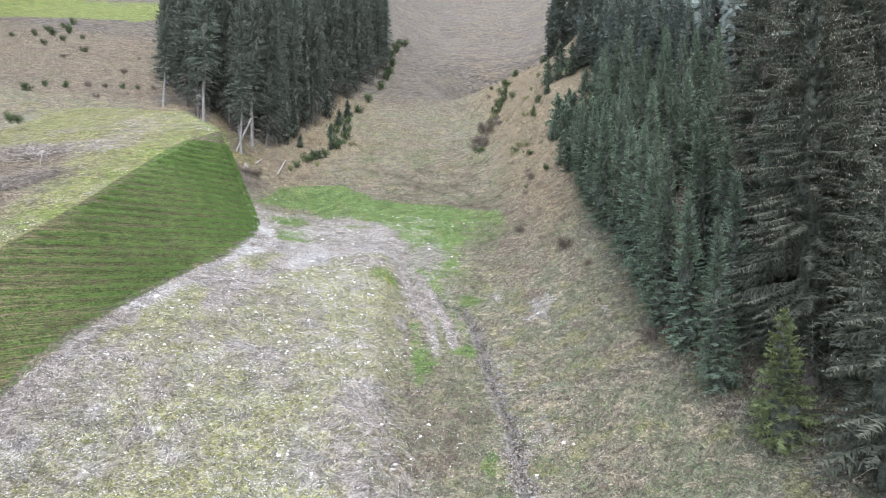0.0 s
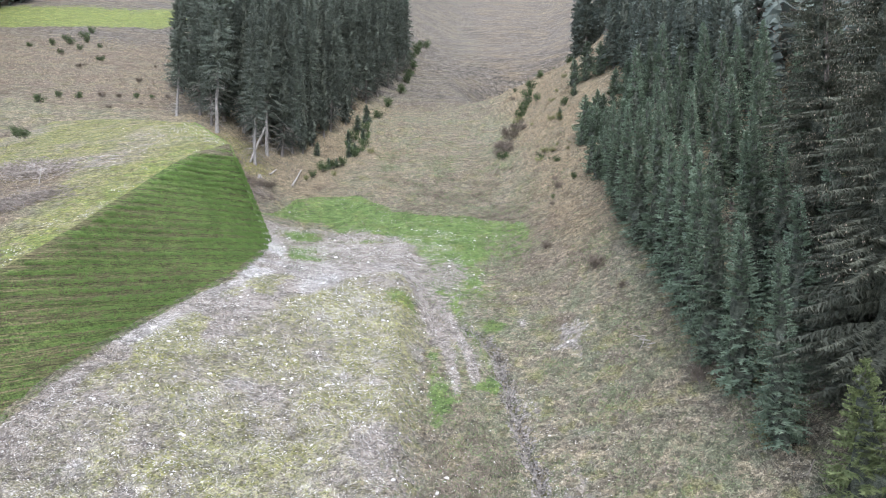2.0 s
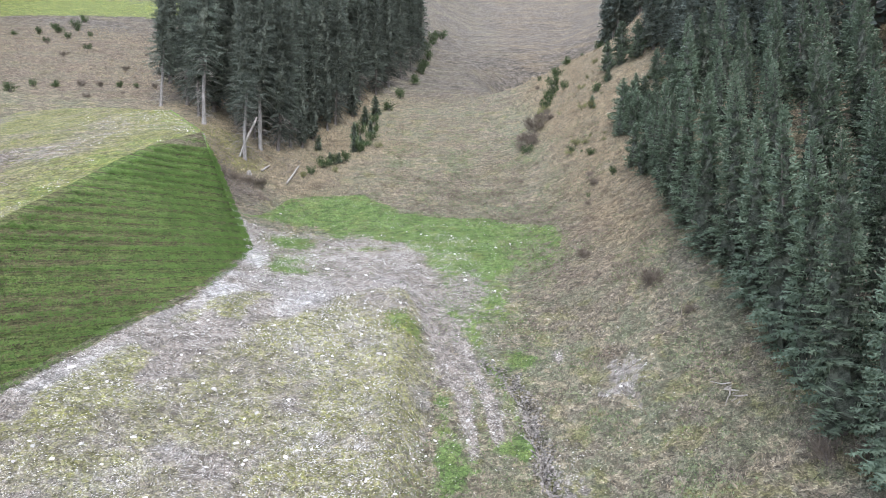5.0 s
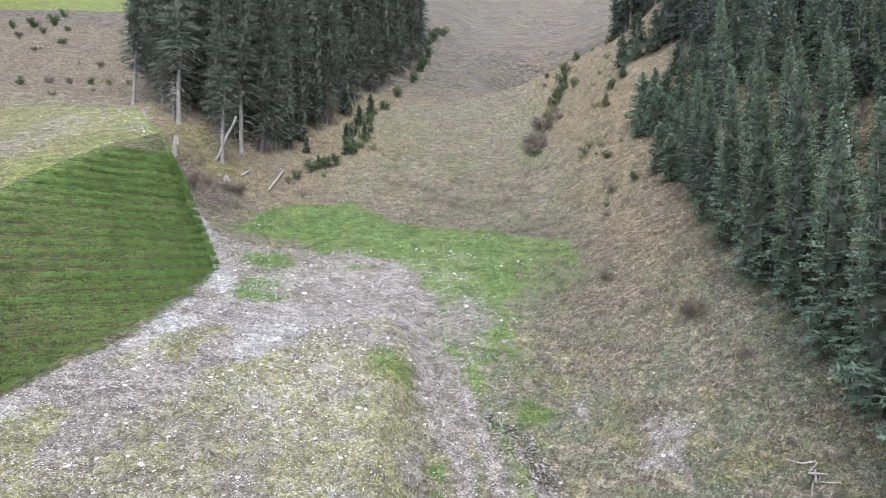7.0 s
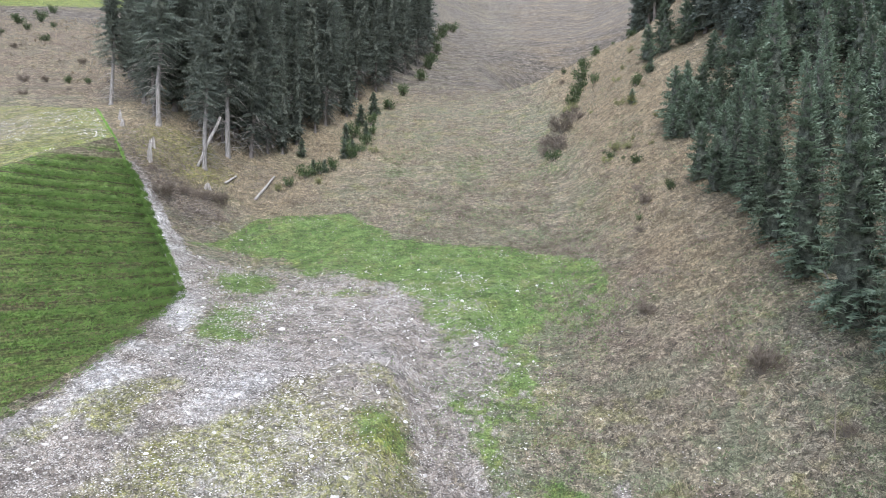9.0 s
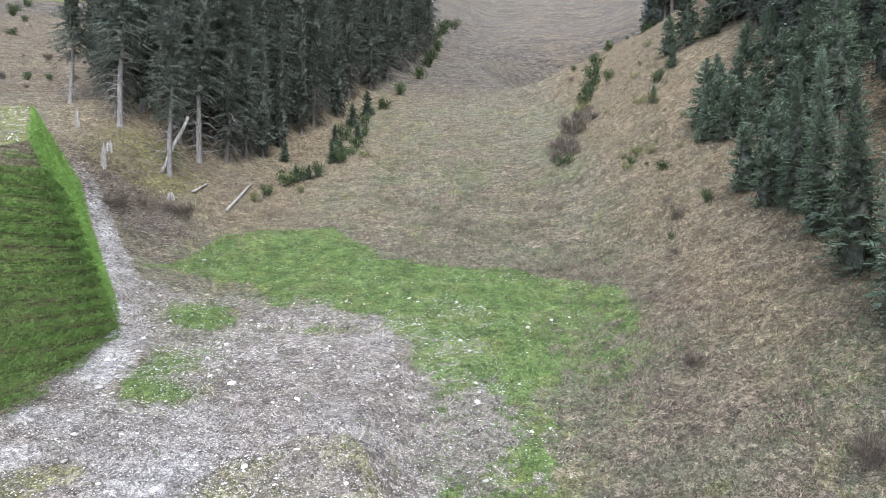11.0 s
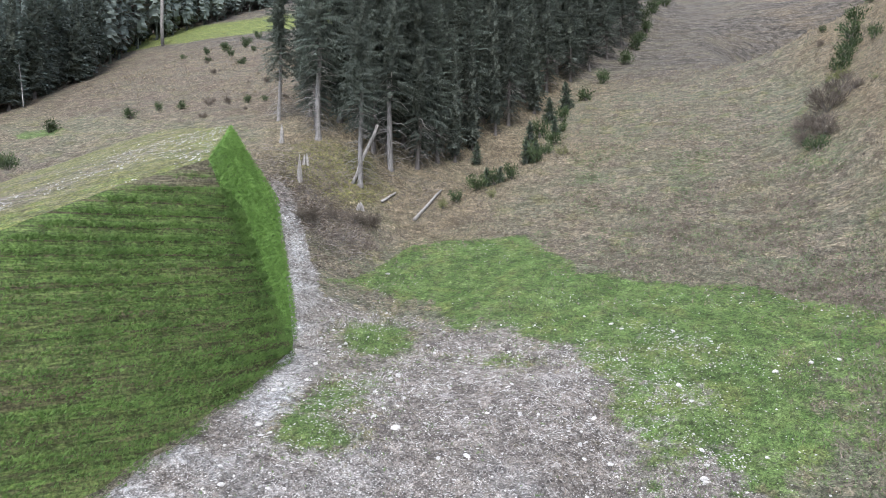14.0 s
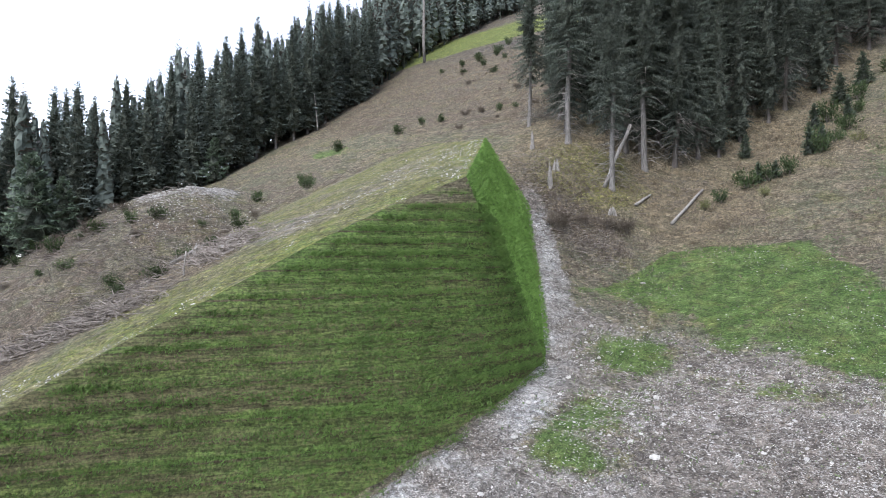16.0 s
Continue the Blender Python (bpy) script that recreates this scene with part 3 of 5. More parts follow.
def crown_arrays(rng, tall, reach, low, gap, per, step, droop, hang, twig, power=0.8, ragged=0.25, rise=0.5, layers=2, fill=1.0):
    """Boughs in loose whorls, each a spine with pointed twigs to both sides and others that hang below."""
    verts, faces, tips, start, h = [], [], [], 0, low
    while h < tall * 0.985:
        rel = (h - low) / (tall - low)
        for k in range(per):
            az, hh = rng.uniform(0, 2 * math.pi), h + rng.uniform(-0.5, 0.5) * gap
            full = reach * (1 - rel) ** power * min(1.0, 0.5 + rel * 5) * rng.uniform(1 - ragged, 1 + ragged * 0.6) + 0.15
            n = max(3, int(full / step))
            s = np.linspace(0.04, 1, n + 1)
            out, across, up = np.array([math.cos(az), math.sin(az), 0.0]), np.array([-math.sin(az), math.cos(az), 0.0]), np.array([0, 0, 1.0])
            lift = rng.uniform(0.0, 0.25) + rise * rel
            curve = full * (lift * s - droop * (1 - 0.7 * rel) * s ** 2 + 0.35 * droop * (1 - 0.5 * rel) * s ** 4)
            bow = rng.normal(0, 0.06) * full * s ** 2
            spine = out * (s * full)[:, None] + up * (hh + curve)[:, None] + across * bow[:, None]
            tips.append(spine[-1])
            wide = twig * full * (0.35 + 0.65 * np.sin(math.pi * np.clip(s * 0.9 + 0.08, 0, 1)) ** 0.8) * (1 - 0.75 * s ** 3) + 0.06
            for layer in range(layers):
                down = hang * (0.35 + 0.25 * (hang > 1) if layer == 0 else 1.25)
                for sign in (-1, 1):
                    w = wide * rng.uniform(0.35, 1.35, n + 1) * (1.0 if layer == 0 else 0.75)
                    d = sign * across * ((1.0 if layer == 0 else 0.45) * rng.uniform(0.5, 1.3, (n + 1, 1))) + out * rng.uniform(0.15, 1.1, (n + 1, 1)) - up * (down * rng.uniform(0.2, 1.5, (n + 1, 1))) + rng.normal(0, 0.22, (n + 1, 3))
                    v, f = comb(spine + up * rng.normal(0, 0.015, (n + 1, 1)), spine + unit(d) * w[:, None], fill)
                    verts.append(v)
                    faces.append(f + start)
                    start += len(v)
        h += gap * (1.0 - 0.45 * rel) * rng.uniform(0.8, 1.2)
    # leader
    top = np.array([(0.03, 0, tall - 0.7), (-0.03, 0.03, tall - 0.7), (-0.03, -0.03, tall - 0.7), (0, 0, tall + 0.15)])
    verts.append(top)
    faces.append(np.array([(0, 1, 3), (1, 2, 3), (2, 0, 3)]) + start)
    return np.concatenate(verts), np.concatenate(faces).tolist(), np.array(tips)


def tapered(points, radii, sides=7, seed=0):
    """A tube through points, closed at its tip."""
    pts = np.array(points, float)
    rng = np.random.default_rng(seed)
    verts, faces = [], []
    for i, (p, r) in enumerate(zip(pts, radii)):
        d = unit(pts[min(i + 1, len(pts) - 1)] - pts[max(i - 1, 0)])
        u = unit(np.cross(d, [0.31, 0.95, 0.08] if abs(d[2]) > 0.7 else [0, 0, 1.0]))
        v = np.cross(d, u)
        for k in range(sides):
            a = 2 * math.pi * k / sides
            verts.append(p + r * (1 + 0.12 * rng.uniform(-1, 1)) * (math.cos(a) * u + math.sin(a) * v))
    for i in range(len(pts) - 1):
        for k in range(sides):
            a, b = i * sides + k, i * sides + (k + 1) % sides
            faces.append((a, b, b + sides, a + sides))
    faces.append(tuple(range((len(pts) - 1) * sides, len(pts) * sides)))
    faces.append(tuple(reversed(range(sides))))
    return verts, faces


def joined(pieces):
    verts, faces = [], []
    for v, f in pieces:
        o = len(verts)
        verts.extend(v)
        faces.extend([tuple(i + o for i in q) for q in f])
    return verts, faces


def trunk_arrays(rng, tall, girth, bend=0.15):
    hs = np.array([-0.4, 0.0, 0.25, 0.8, 0.15 * tall, 0.35 * tall, 0.6 * tall, 0.85 * tall, tall * 0.99])
    wob = rng.normal(0, bend, (len(hs), 2)) * np.array([0, 0, 0, 0.1, 0.5, 1, 1, 0.6, 0.2])[:, None]
    rad = girth * np.array([1.7, 1.45, 1.15, 1.0, 0.9, 0.72, 0.45, 0.2, 0.03])
    return tapered(np.c_[wob, hs], rad, 7, int(rng.integers(1e6)))


def dead_limb_arrays(rng, low, high, count, reach, radius=0.03):
    out = []
    for _ in range(count):
        h, az, l = rng.uniform(low, high), rng.uniform(0, 2 * math.pi), reach * rng.uniform(0.4, 1.0)
        d = np.array([math.cos(az), math.sin(az), 0])
        s = np.array([0, 0.5, 1.0])
        z = h + l * (rng.uniform(-0.1, 0.25) * s - rng.uniform(0.3, 0.75) * s ** 2)
        out.append(tapered(d * (s * l)[:, None] + np.array([0, 0, 1.0]) * z[:, None], [radius, radius * 0.7, radius * 0.2], 3, int(rng.integers(1e6))))
    return joined(out)


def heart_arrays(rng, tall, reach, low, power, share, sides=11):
    """An added dark core for the shaded twigs round the trunk, uneven and open below."""
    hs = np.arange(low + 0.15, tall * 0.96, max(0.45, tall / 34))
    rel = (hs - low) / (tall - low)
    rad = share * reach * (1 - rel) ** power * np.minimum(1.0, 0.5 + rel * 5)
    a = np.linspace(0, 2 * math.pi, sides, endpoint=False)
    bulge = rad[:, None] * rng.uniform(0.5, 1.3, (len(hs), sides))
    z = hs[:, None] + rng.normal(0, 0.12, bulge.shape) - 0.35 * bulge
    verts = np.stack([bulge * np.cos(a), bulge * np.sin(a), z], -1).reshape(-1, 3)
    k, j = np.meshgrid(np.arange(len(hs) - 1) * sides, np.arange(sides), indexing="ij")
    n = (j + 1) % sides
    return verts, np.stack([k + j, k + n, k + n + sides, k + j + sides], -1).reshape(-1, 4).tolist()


CONES = plain_material("spruce_cones", (0.16, 0.132, 0.10), (0.32, 0.275, 0.22), 6.0, vary=0.35)


def make_spruce(seed, needles, label, group, tall, girth, cones=0, dead=0, dead_reach=1.6, trunk_material=None, heart=0.5, heart_low=0.0, **crown):
    rng = np.random.default_rng(seed)
    tree = tagged(new("spruce_tree"), label, "tree", group)
    part("trunk", mesh_of("trunk", *trunk_arrays(rng, tall, girth), trunk_material or BARK, True), tree)
    v, f, tips = crown_arrays(rng, tall, **crown)
    part("crown", mesh_of("crown", v, f, needles), tree)
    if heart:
        part("inner_crown", mesh_of("inner_crown", *heart_arrays(rng, tall, crown["reach"], crown["low"] + heart_low, crown.get("power", 0.8), heart), SHADE_CORE), tree, "dark core standing in for the shaded inner twigs")
    if cones:
        high = tips[tips[:, 2] > tall * 0.25]
        pick = high[rng.integers(len(high), size=cones)] * np.array([0.95, 0.95, 1]) + rng.normal(0, 0.2, (cones, 3)) + np.array([0, 0, 0.05])
        v, f = diamonds(pick, unit(rng.normal(0, 0.25, (cones, 3)) + np.array([0, 0, -1.0])), unit(rng.normal(0, 1, (cones, 3)) * np.array([1, 1, 0.1])),
                        rng.uniform(0.08, 0.14, cones), rng.uniform(0.016, 0.026, cones))
        tagged(part("cone_cluster", mesh_of("cone_cluster", v, f, CONES), tree), "pale brown hanging cones", kind="stuff")
    if dead:
        tagged(part("deadwood", mesh_of("deadwood", *dead_limb_arrays(rng, 0.8, crown["low"] + 0.12 * tall, dead, dead_reach), PALE_WOOD), tree), "bare grey dead lower limbs", kind="stuff")
    tree.location = (0, 0, -500)
    return tree


class Stand:
    """A few trees built once, then set out as copies."""

    def __init__(self, *kinds):
        self.kinds, self.used = kinds, set()

    def plant(self, n, x, y, size=1.0, turn=0.0, lean=(0.0, 0.0), z=None):
        kind = self.kinds[n % len(self.kinds)]
        m = Matrix.LocRotScale((x, y, land(x, y) - 0.05 if z is None else z), Euler((radians(lean[0]), radians(lean[1]), radians(turn))), (size, size, size))
        if n % len(self.kinds) in self.used:
            return copy_thing(kind, m @ Matrix.Diagonal((1 / kind.scale.x, 1 / kind.scale.y, 1 / kind.scale.z, 1)))
        self.used.add(n % len(self.kinds))
        kind.matrix_basis = m
        return kind


def inside(x, y, shape):
    hit = False
    for (x0, y0), (x1, y1) in zip(shape, shape[1:] + shape[:1]):
        if (y0 > y) != (y1 > y) and x < (x1 - x0) * (y - y0) / (y1 - y0) + x0:
            hit = not hit
    return hit


def scatter(rng, shape, apart, count, taken=(), test=None):
    """Places in a shape, at least so far apart."""
    xs, ys = [p[0] for p in shape], [p[1] for p in shape]
    out, old = [], list(taken)
    for _ in range(count * 40):
        if len(out) >= count:
            break
        x, y = rng.uniform(min(xs), max(xs)), rng.uniform(min(ys), max(ys))
        if inside(x, y, shape) and (test is None or test(x, y)) and all((x - a) ** 2 + (y - b) ** 2 > apart ** 2 for a, b in old):
            out.append((x, y))
            old.append((x, y))
    return out


rng = np.random.default_rng(7)
OLD = dict(heart=0.34, heart_low=3.0, reach=2.3, low=6.0, gap=0.40, per=9, step=0.16, droop=0.85, hang=1.2, twig=0.24, power=0.58, ragged=0.45, fill=0.6)
INNER = dict(heart=0.55, reach=2.5, low=4.0, gap=0.62, per=6, step=0.38, droop=0.7, hang=0.75, twig=0.32, power=0.62, ragged=0.4)

# the old grove on the west side of the gully
edge_label = "tall old spruce with a bare grey lower trunk and dead limbs"
grove_edge = Stand(*[make_spruce(100 + k, NEEDLES_OLD, edge_label, "old spruce grove", t, g, dead=70, dead_reach=2.2, trunk_material=GREY_BARK if k == 0 else BARK, **{**OLD, "low": lo})
                     for k, (t, g, lo) in enumerate(((24, 0.24, 5.5), (21, 0.19, 1.4), (26, 0.20, 1.8)))])
grove_inner = Stand(*[make_spruce(120 + k, NEEDLES_OLD, "tall dark spruce inside a dense old grove", "old spruce grove", t, 0.28, dead=22, dead_reach=1.5, **{**INNER, "low": lo})
                      for k, (t, lo) in enumerate(((25, 1.6), (22, 1.2), (27, 2.4)))])
front_row = [(-18.3, 24.2, 0.78), (-15.6, 25.5, 0.95), (-11.6, 20.4, 1.05), (-12.9, 22.2, 0.9), (-5.6, 22.0, 0.98), (-4.2, 24.6, 0.95), (-7.6, 22.8, 1.0), (-9.4, 24.6, 1.0),
             (-4.0, 30.3, 1.0), (-2.6, 34.4, 1.0), (-3.4, 27.4, 0.85), (0.2, 39.5, 1.0), (-0.6, 44.5, 1.02), (2.2, 51.0, 1.0), (4.4, 56.0, 1.0), (6.2, 61.0, 1.05), (8.0, 67.5, 1.0), (9.6, 74.0, 1.0), (11.0, 80.5, 1.0)]
for n, (x, y, size) in enumerate(front_row):
    grove_edge.plant(0 if n in (2, 4, 0) else 1 + n % 2, x, y, size, 47 * n, (rng.uniform(-1.5, 1.5), rng.uniform(-2, 1)))
# the leaning pair at the corner of the grove
grove_edge.plant(0, -5.9, 17.2, 0.84, 30, (0, -1))
west_grove = [(-19, 25), (-26, 46), (-37, 78), (-30, 98), (11, 94), (10, 80), (6, 62), (1, 50), (-1.5, 42), (-5, 33), (-6, 25), (-12, 22.5)]
for n, (x, y) in enumerate(scatter(rng, west_grove, 2.7, 105, [p[:2] for p in front_row])):
    grove_inner.plant(n, x, y, rng.uniform(0.85, 1.1), rng.uniform(0, 360), (rng.uniform(-1, 1), rng.uniform(-1, 1)))

for n, (x, y, size) in enumerate([(-6.6, 27.0, 0.9), (-5.6, 32.2, 0.9), (-4.2, 37.2, 0.9), (-2.2, 42.0, 0.9), (0.0, 47.4, 0.9), (2.4, 57.0, 0.9), (-8.2, 25.4, 0.85), (-2.2, 38.2, 0.6), (-1.6, 46.0, 0.7), (-2.2, 28.8, 0.5), (-1.5, 32.0, 0.5),
                                  (-0.4, 36.4, 0.55), (-4.6, 27.6, 0.6), (2.0, 44.4, 0.6), (-6.9, 24.0, 0.55)]):
    grove_inner.plant(n, x, y, size, 70 * n)

# the young plantation on the east side
YOUNG = dict(heart=0.5, reach=1.9, low=0.1, gap=0.30, per=10, step=0.12, droop=0.5, hang=0.42, twig=0.27, power=0.9, ragged=0.2, rise=0.45, fill=0.95)
YOUNG_DEEP = dict(heart=0.5, reach=1.9, low=2.5, gap=0.34, per=9, step=0.18, droop=0.5, hang=0.42, twig=0.28, power=0.9, ragged=0.22, rise=0.5, fill=0.95)
young = Stand(*[make_spruce(200 + k, NEEDLES_YOUNG, "dense young spruce with branches to the ground", "young spruce plantation", t, 0.13, cones=c, **{**YOUNG, "reach": r})
                for k, (t, r, c) in enumerate(((11.0, 1.75, 0), (12.3, 1.8, 200), (10.0, 1.7, 80), (11.5, 1.65, 0)))])
edge_row = [(33.6, 1.2), (33.2, -1.6), (32.6, -5.0), (32.2, -8.6), (31.9, -12.4), (32.2, -15.4), (31.9, -18.4), (31.6, -21.4), (31.2, -24.3), (30.8, -26.8), (31.0, -29.4), (30.9, -32.9), (33.2, -30.6)]
for n, (x, y) in enumerate(edge_row):
    young.plant(n, x + 0.3, y, (0.66, 0.72, 0.85, 0.9, 1.0, 0.95, 1.05, 1.0, 1.0, 0.95, 0.93, 0.80, 0.9)[n], 61 * n)
for n, (x, y, size) in enumerate([(35.2, -26.5, 0.9), (36.6, -29.0, 0.95), (38.0, -34.0, 0.9), (38.8, -29.6, 1.0), (34.8, -24.4, 1.0), (39.6, -27.2, 1.05), (41.2, -35.2, 1.0), (38.4, -24.0, 1.0), (37.0, -36.6, 0.75)]):
    young.plant(n, x, y, size, 53 * n)
young_deep = Stand(*[make_spruce(230 + k, NEEDLES_YOUNG, "young spruce in the midst of a dense plantation", "young spruce plantation", t, 0.13, cones=c, **{**YOUNG_DEEP, "reach": r})
                     for k, (t, r, c) in enumerate(((11.0, 1.5, 40), (12.3, 1.55, 160), (10.0, 1.45, 0), (11.5, 1.5, 60)))])
east_wood = [(34.5, 2), (33.8, -8), (33.4, -20), (33, -26), (36, -22), (44, -21), (48, -12), (47, 6), (41, 9)]
for n, (x, y) in enumerate(scatter(rng, east_wood, 2.45, 60, [(a + 0.9, b) for a, b in edge_row])):
    young_deep.plant(n, x, y, rng.uniform(0.72, 1.02), rng.uniform(0, 360))

# big spruces at the lower end of the plantation
BIG = dict(heart=0.24, reach=4.2, low=1.6, gap=0.44, per=11, step=0.09, droop=0.62, hang=1.15, twig=0.14, power=0.7, ragged=0.5, rise=0.25, fill=0.95)
big = Stand(*[make_spruce(300 + k, NEEDLES_BIG, "big old spruce with hanging sprays and many cones", "big spruces", t, 0.30, cones=3400, dead=40, dead_reach=2.5, **{**BIG, "low": lo})
              for k, (t, lo) in enumerate(((27, 1.5), (24, 1.0)))])
for n, (x, y, size) in enumerate([(34.9, -35.0, 0.98), (37.8, -26.0, 0.92), (40.0, -32.0, 0.95), (44.0, -24.5, 1.0)]):
    big.plant(n, x, y, size, 100 * n)
half_grown = Stand(*[make_spruce(320 + k, NEEDLES_BIG, "half-grown spruce with drooping boughs at the foot of big ones", "big spruces", t, 0.16, cones=200, dead=20, dead_reach=1.6,
                                  **{**BIG, "reach": 2.5, "low": 0.2, "gap": 0.34, "per": 9, "step": 0.14, "twig": 0.2, "hang": 0.9, "power": 0.85}) for k, t in enumerate((12.5, 14.5))])
for n, (x, y, size) in enumerate([(35.7, -36.8, 1.1), (36.4, -31.0, 0.95), (35.0, -28.4, 0.8), (34.0, -32.4, 0.55), (36.2, -34.0, 0.7), (34.0, -41.0, 1.1)]):
    half_grown.plant(n, x, y, size, 80 * n)
light = Stand(make_spruce(310, NEEDLES_LIGHT, "small yellow-green spruce at the edge of the wood", "big spruces", 6.3, 0.08, reach=1.75, low=0.15, gap=0.22, per=9, step=0.10, droop=0.5, hang=0.55, twig=0.24, power=0.9, ragged=0.2, rise=0.5))
light.plant(0, 32.0, -37.2)

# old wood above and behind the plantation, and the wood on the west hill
far = Stand(*[make_spruce(400 + k, NEEDLES_HAZY, "tall dark spruce at the edge of the forest", "forest spruces", t, 0.26, dead=14, dead_reach=1.4, heart=0.5, reach=3.1, low=lo, gap=0.58, per=7, step=0.42, droop=0.6, hang=0.6,
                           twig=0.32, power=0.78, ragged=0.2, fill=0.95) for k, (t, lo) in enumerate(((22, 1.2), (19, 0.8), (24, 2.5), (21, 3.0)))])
upper_wood = [(46, 60), (44, 46), (43.5, 34), (44, 24), (45, 12), (46.5, 0), (48, -15), (50, -40), (66, -45), (74, 0), (72, 60), (62, 95), (52, 85)]
hill_wood = [(-76, -36), (-66, -8), (-61, 4), (-57.5, 14), (-58, 27), (-66, 45), (-77, 66), (-80, 96), (-76, 112), (-94, 112), (-97, 90), (-94, 66), (-84, 45), (-77, 27), (-76, 14), (-79, 4), (-84, -8), (-95, -36)]


deep = Stand(*[make_spruce(450 + k, NEEDLES_HAZY, "dark spruce deep in the forest", "forest spruces", t, 0.26, heart=0.7, layers=1, reach=2.8, low=lo, gap=1.1, per=5, step=0.9, droop=0.55, hang=0.6,
                            twig=0.42, power=0.7, ragged=0.3) for k, (t, lo) in enumerate(((23, 2.0), (20, 1.5), (25, 4.0)))])


def joined_wood(name, label, places, seed, least=0.72, most=1.0):
    """A stretch of forest too deep to tell its trees apart, as one object."""
    rng = np.random.default_rng(seed)
    kinds = [tuple(c.data for c in k.children) for k in deep.kinds]
    arrays = []
    for pair in kinds:
        for me in pair:
            co = np.empty(len(me.vertices) * 3)
            me.vertices.foreach_get("co", co)
            arrays.append((co.reshape(-1, 3), [tuple(p.vertices) for p in me.polygons], pair.index(me)))
    verts, faces, which, start = [], [], [], 0
    for n, (x, y) in enumerate(places):
        a, s, z = rng.uniform(0, 6.28), rng.uniform(least, most), land(x, y)
        turn = np.array([[math.cos(a), -math.sin(a), 0], [math.sin(a), math.cos(a), 0], [0, 0, 1]]) * s
        for co, fs, slot in arrays[3 * (n % len(kinds)):3 * (n % len(kinds)) + 3]:
            verts.append(co @ turn.T + (x, y, z))
            faces.extend([tuple(i + start for i in f) for f in fs])
            which.extend([slot] * len(fs))
            start += len(co)
    me = mesh_of(name, np.concatenate(verts), faces)
    me.materials.append(BARK)
    me.materials.append(NEEDLES_HAZY)
    me.materials.append(SHADE_CORE)
    me.polygons.foreach_set("material_index", which)
    return tagged(new(name, me), label, "forest", kind="stuff")


def edge_and_depth(rng, shape, apart, count, edge):
    places = scatter(rng, shape, apart, count, test=lambda x, y: -98 < x < 68)
    return [p for p in places if edge(*p)], [p for p in places if not edge(*p)]


near_up, deep_up = edge_and_depth(rng, upper_wood, 2.6, 150, lambda x, y: x < 47 + 0.1 * max(y, 0) - 0.05 * min(y, 0) and y < 70)
for n, (x, y) in enumerate(near_up):
    far.plant(n, x, y, rng.uniform(0.6, 0.9), rng.uniform(0, 360), (rng.uniform(-1, 1), rng.uniform(-1, 1)))
near_hill, deep_hill = edge_and_depth(rng, hill_wood, 2.4, 390, lambda x, y: x > -64.5 - 0.25 * max(y - 30, 0) + 0.35 * min(y, 0) and y < 80)
for n, (x, y) in enumerate(near_hill):
    far.plant(n, x, y, rng.uniform(0.68, 0.92), rng.uniform(0, 360), (rng.uniform(-1, 1), rng.uniform(-1, 1)))
for n in range(15):
    x, y = 43.2 + 0.25 * n + rng.uniform(-0.8, 0.8), 30 - 2.3 * n + rng.uniform(-0.6, 0.6)
    far.plant(n % 2, x, y, rng.uniform(0.5, 0.72), rng.uniform(0, 360))
low_wood = [(-60, 2), (-60, -8), (-64, -18), (-72, -40), (-92, -40), (-88, -8), (-74, 4)]
fringe = scatter(rng, low_wood, 2.3, 95, near_hill + deep_hill)
for n, (x, y) in enumerate(fringe[:22]):
    far.plant(n, x, y, rng.uniform(0.7, 0.95), rng.uniform(0, 360))
deep_hill = deep_hill + fringe[22:]
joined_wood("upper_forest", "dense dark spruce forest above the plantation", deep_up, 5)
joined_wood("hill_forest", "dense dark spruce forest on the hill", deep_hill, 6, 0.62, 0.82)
for n, (x, y) in enumerate(((60, 30), (63, 44), (58, 12))):
    deep.plant(n, x, y, 0.9, 30 * n)


# ---- stones ----
LIMESTONE = plain_material("limestone", (0.27, 0.258, 0.24), (0.53, 0.515, 0.495), 5.0, 0.85, vary=0.45)
DARK_STONE = plain_material("wet_stone", (0.04, 0.035, 0.031), (0.27, 0.25, 0.23), 5.0, 0.6, vary=0.45)


def chips(rng, pts, sizes, flat=0.6):
    """Small angular stones: six-cornered lumps, squeezed and turned at random."""
    n = len(pts)
    shape = np.array([(1, 0, 0), (0, 1, 0), (-1, 0, 0), (0, -1, 0), (0, 0, 1), (0, 0, -0.7)], float)
    v = shape[None] * rng.uniform(0.6, 1.25, (n, 6, 1)) * sizes[:, None, None] * np.stack([rng.uniform(0.7, 1.3, n), rng.uniform(0.6, 1.0, n), np.full(n, flat) * rng.uniform(0.6, 1.2, n)], 1)[:, None]
    a = rng.uniform(0, 6.28, n)
    c, s = np.cos(a)[:, None], np.sin(a)[:, None]
    v = np.stack([v[..., 0] * c - v[..., 1] * s, v[..., 0] * s + v[..., 1] * c, v[..., 2] + 0.25 * rng.uniform(-1, 1, (n, 1)) * v[..., 0]], -1) + pts[:, None]
    tri = np.array([(0, 1, 4), (1, 2, 4), (2, 3, 4), (3, 0, 4), (1, 0, 5), (2, 1, 5), (3, 2, 5), (0, 3, 5)])
    return v.reshape(-1, 3), (np.arange(n)[:, None, None] * 6 + tri[None]).reshape(-1, 3).tolist()


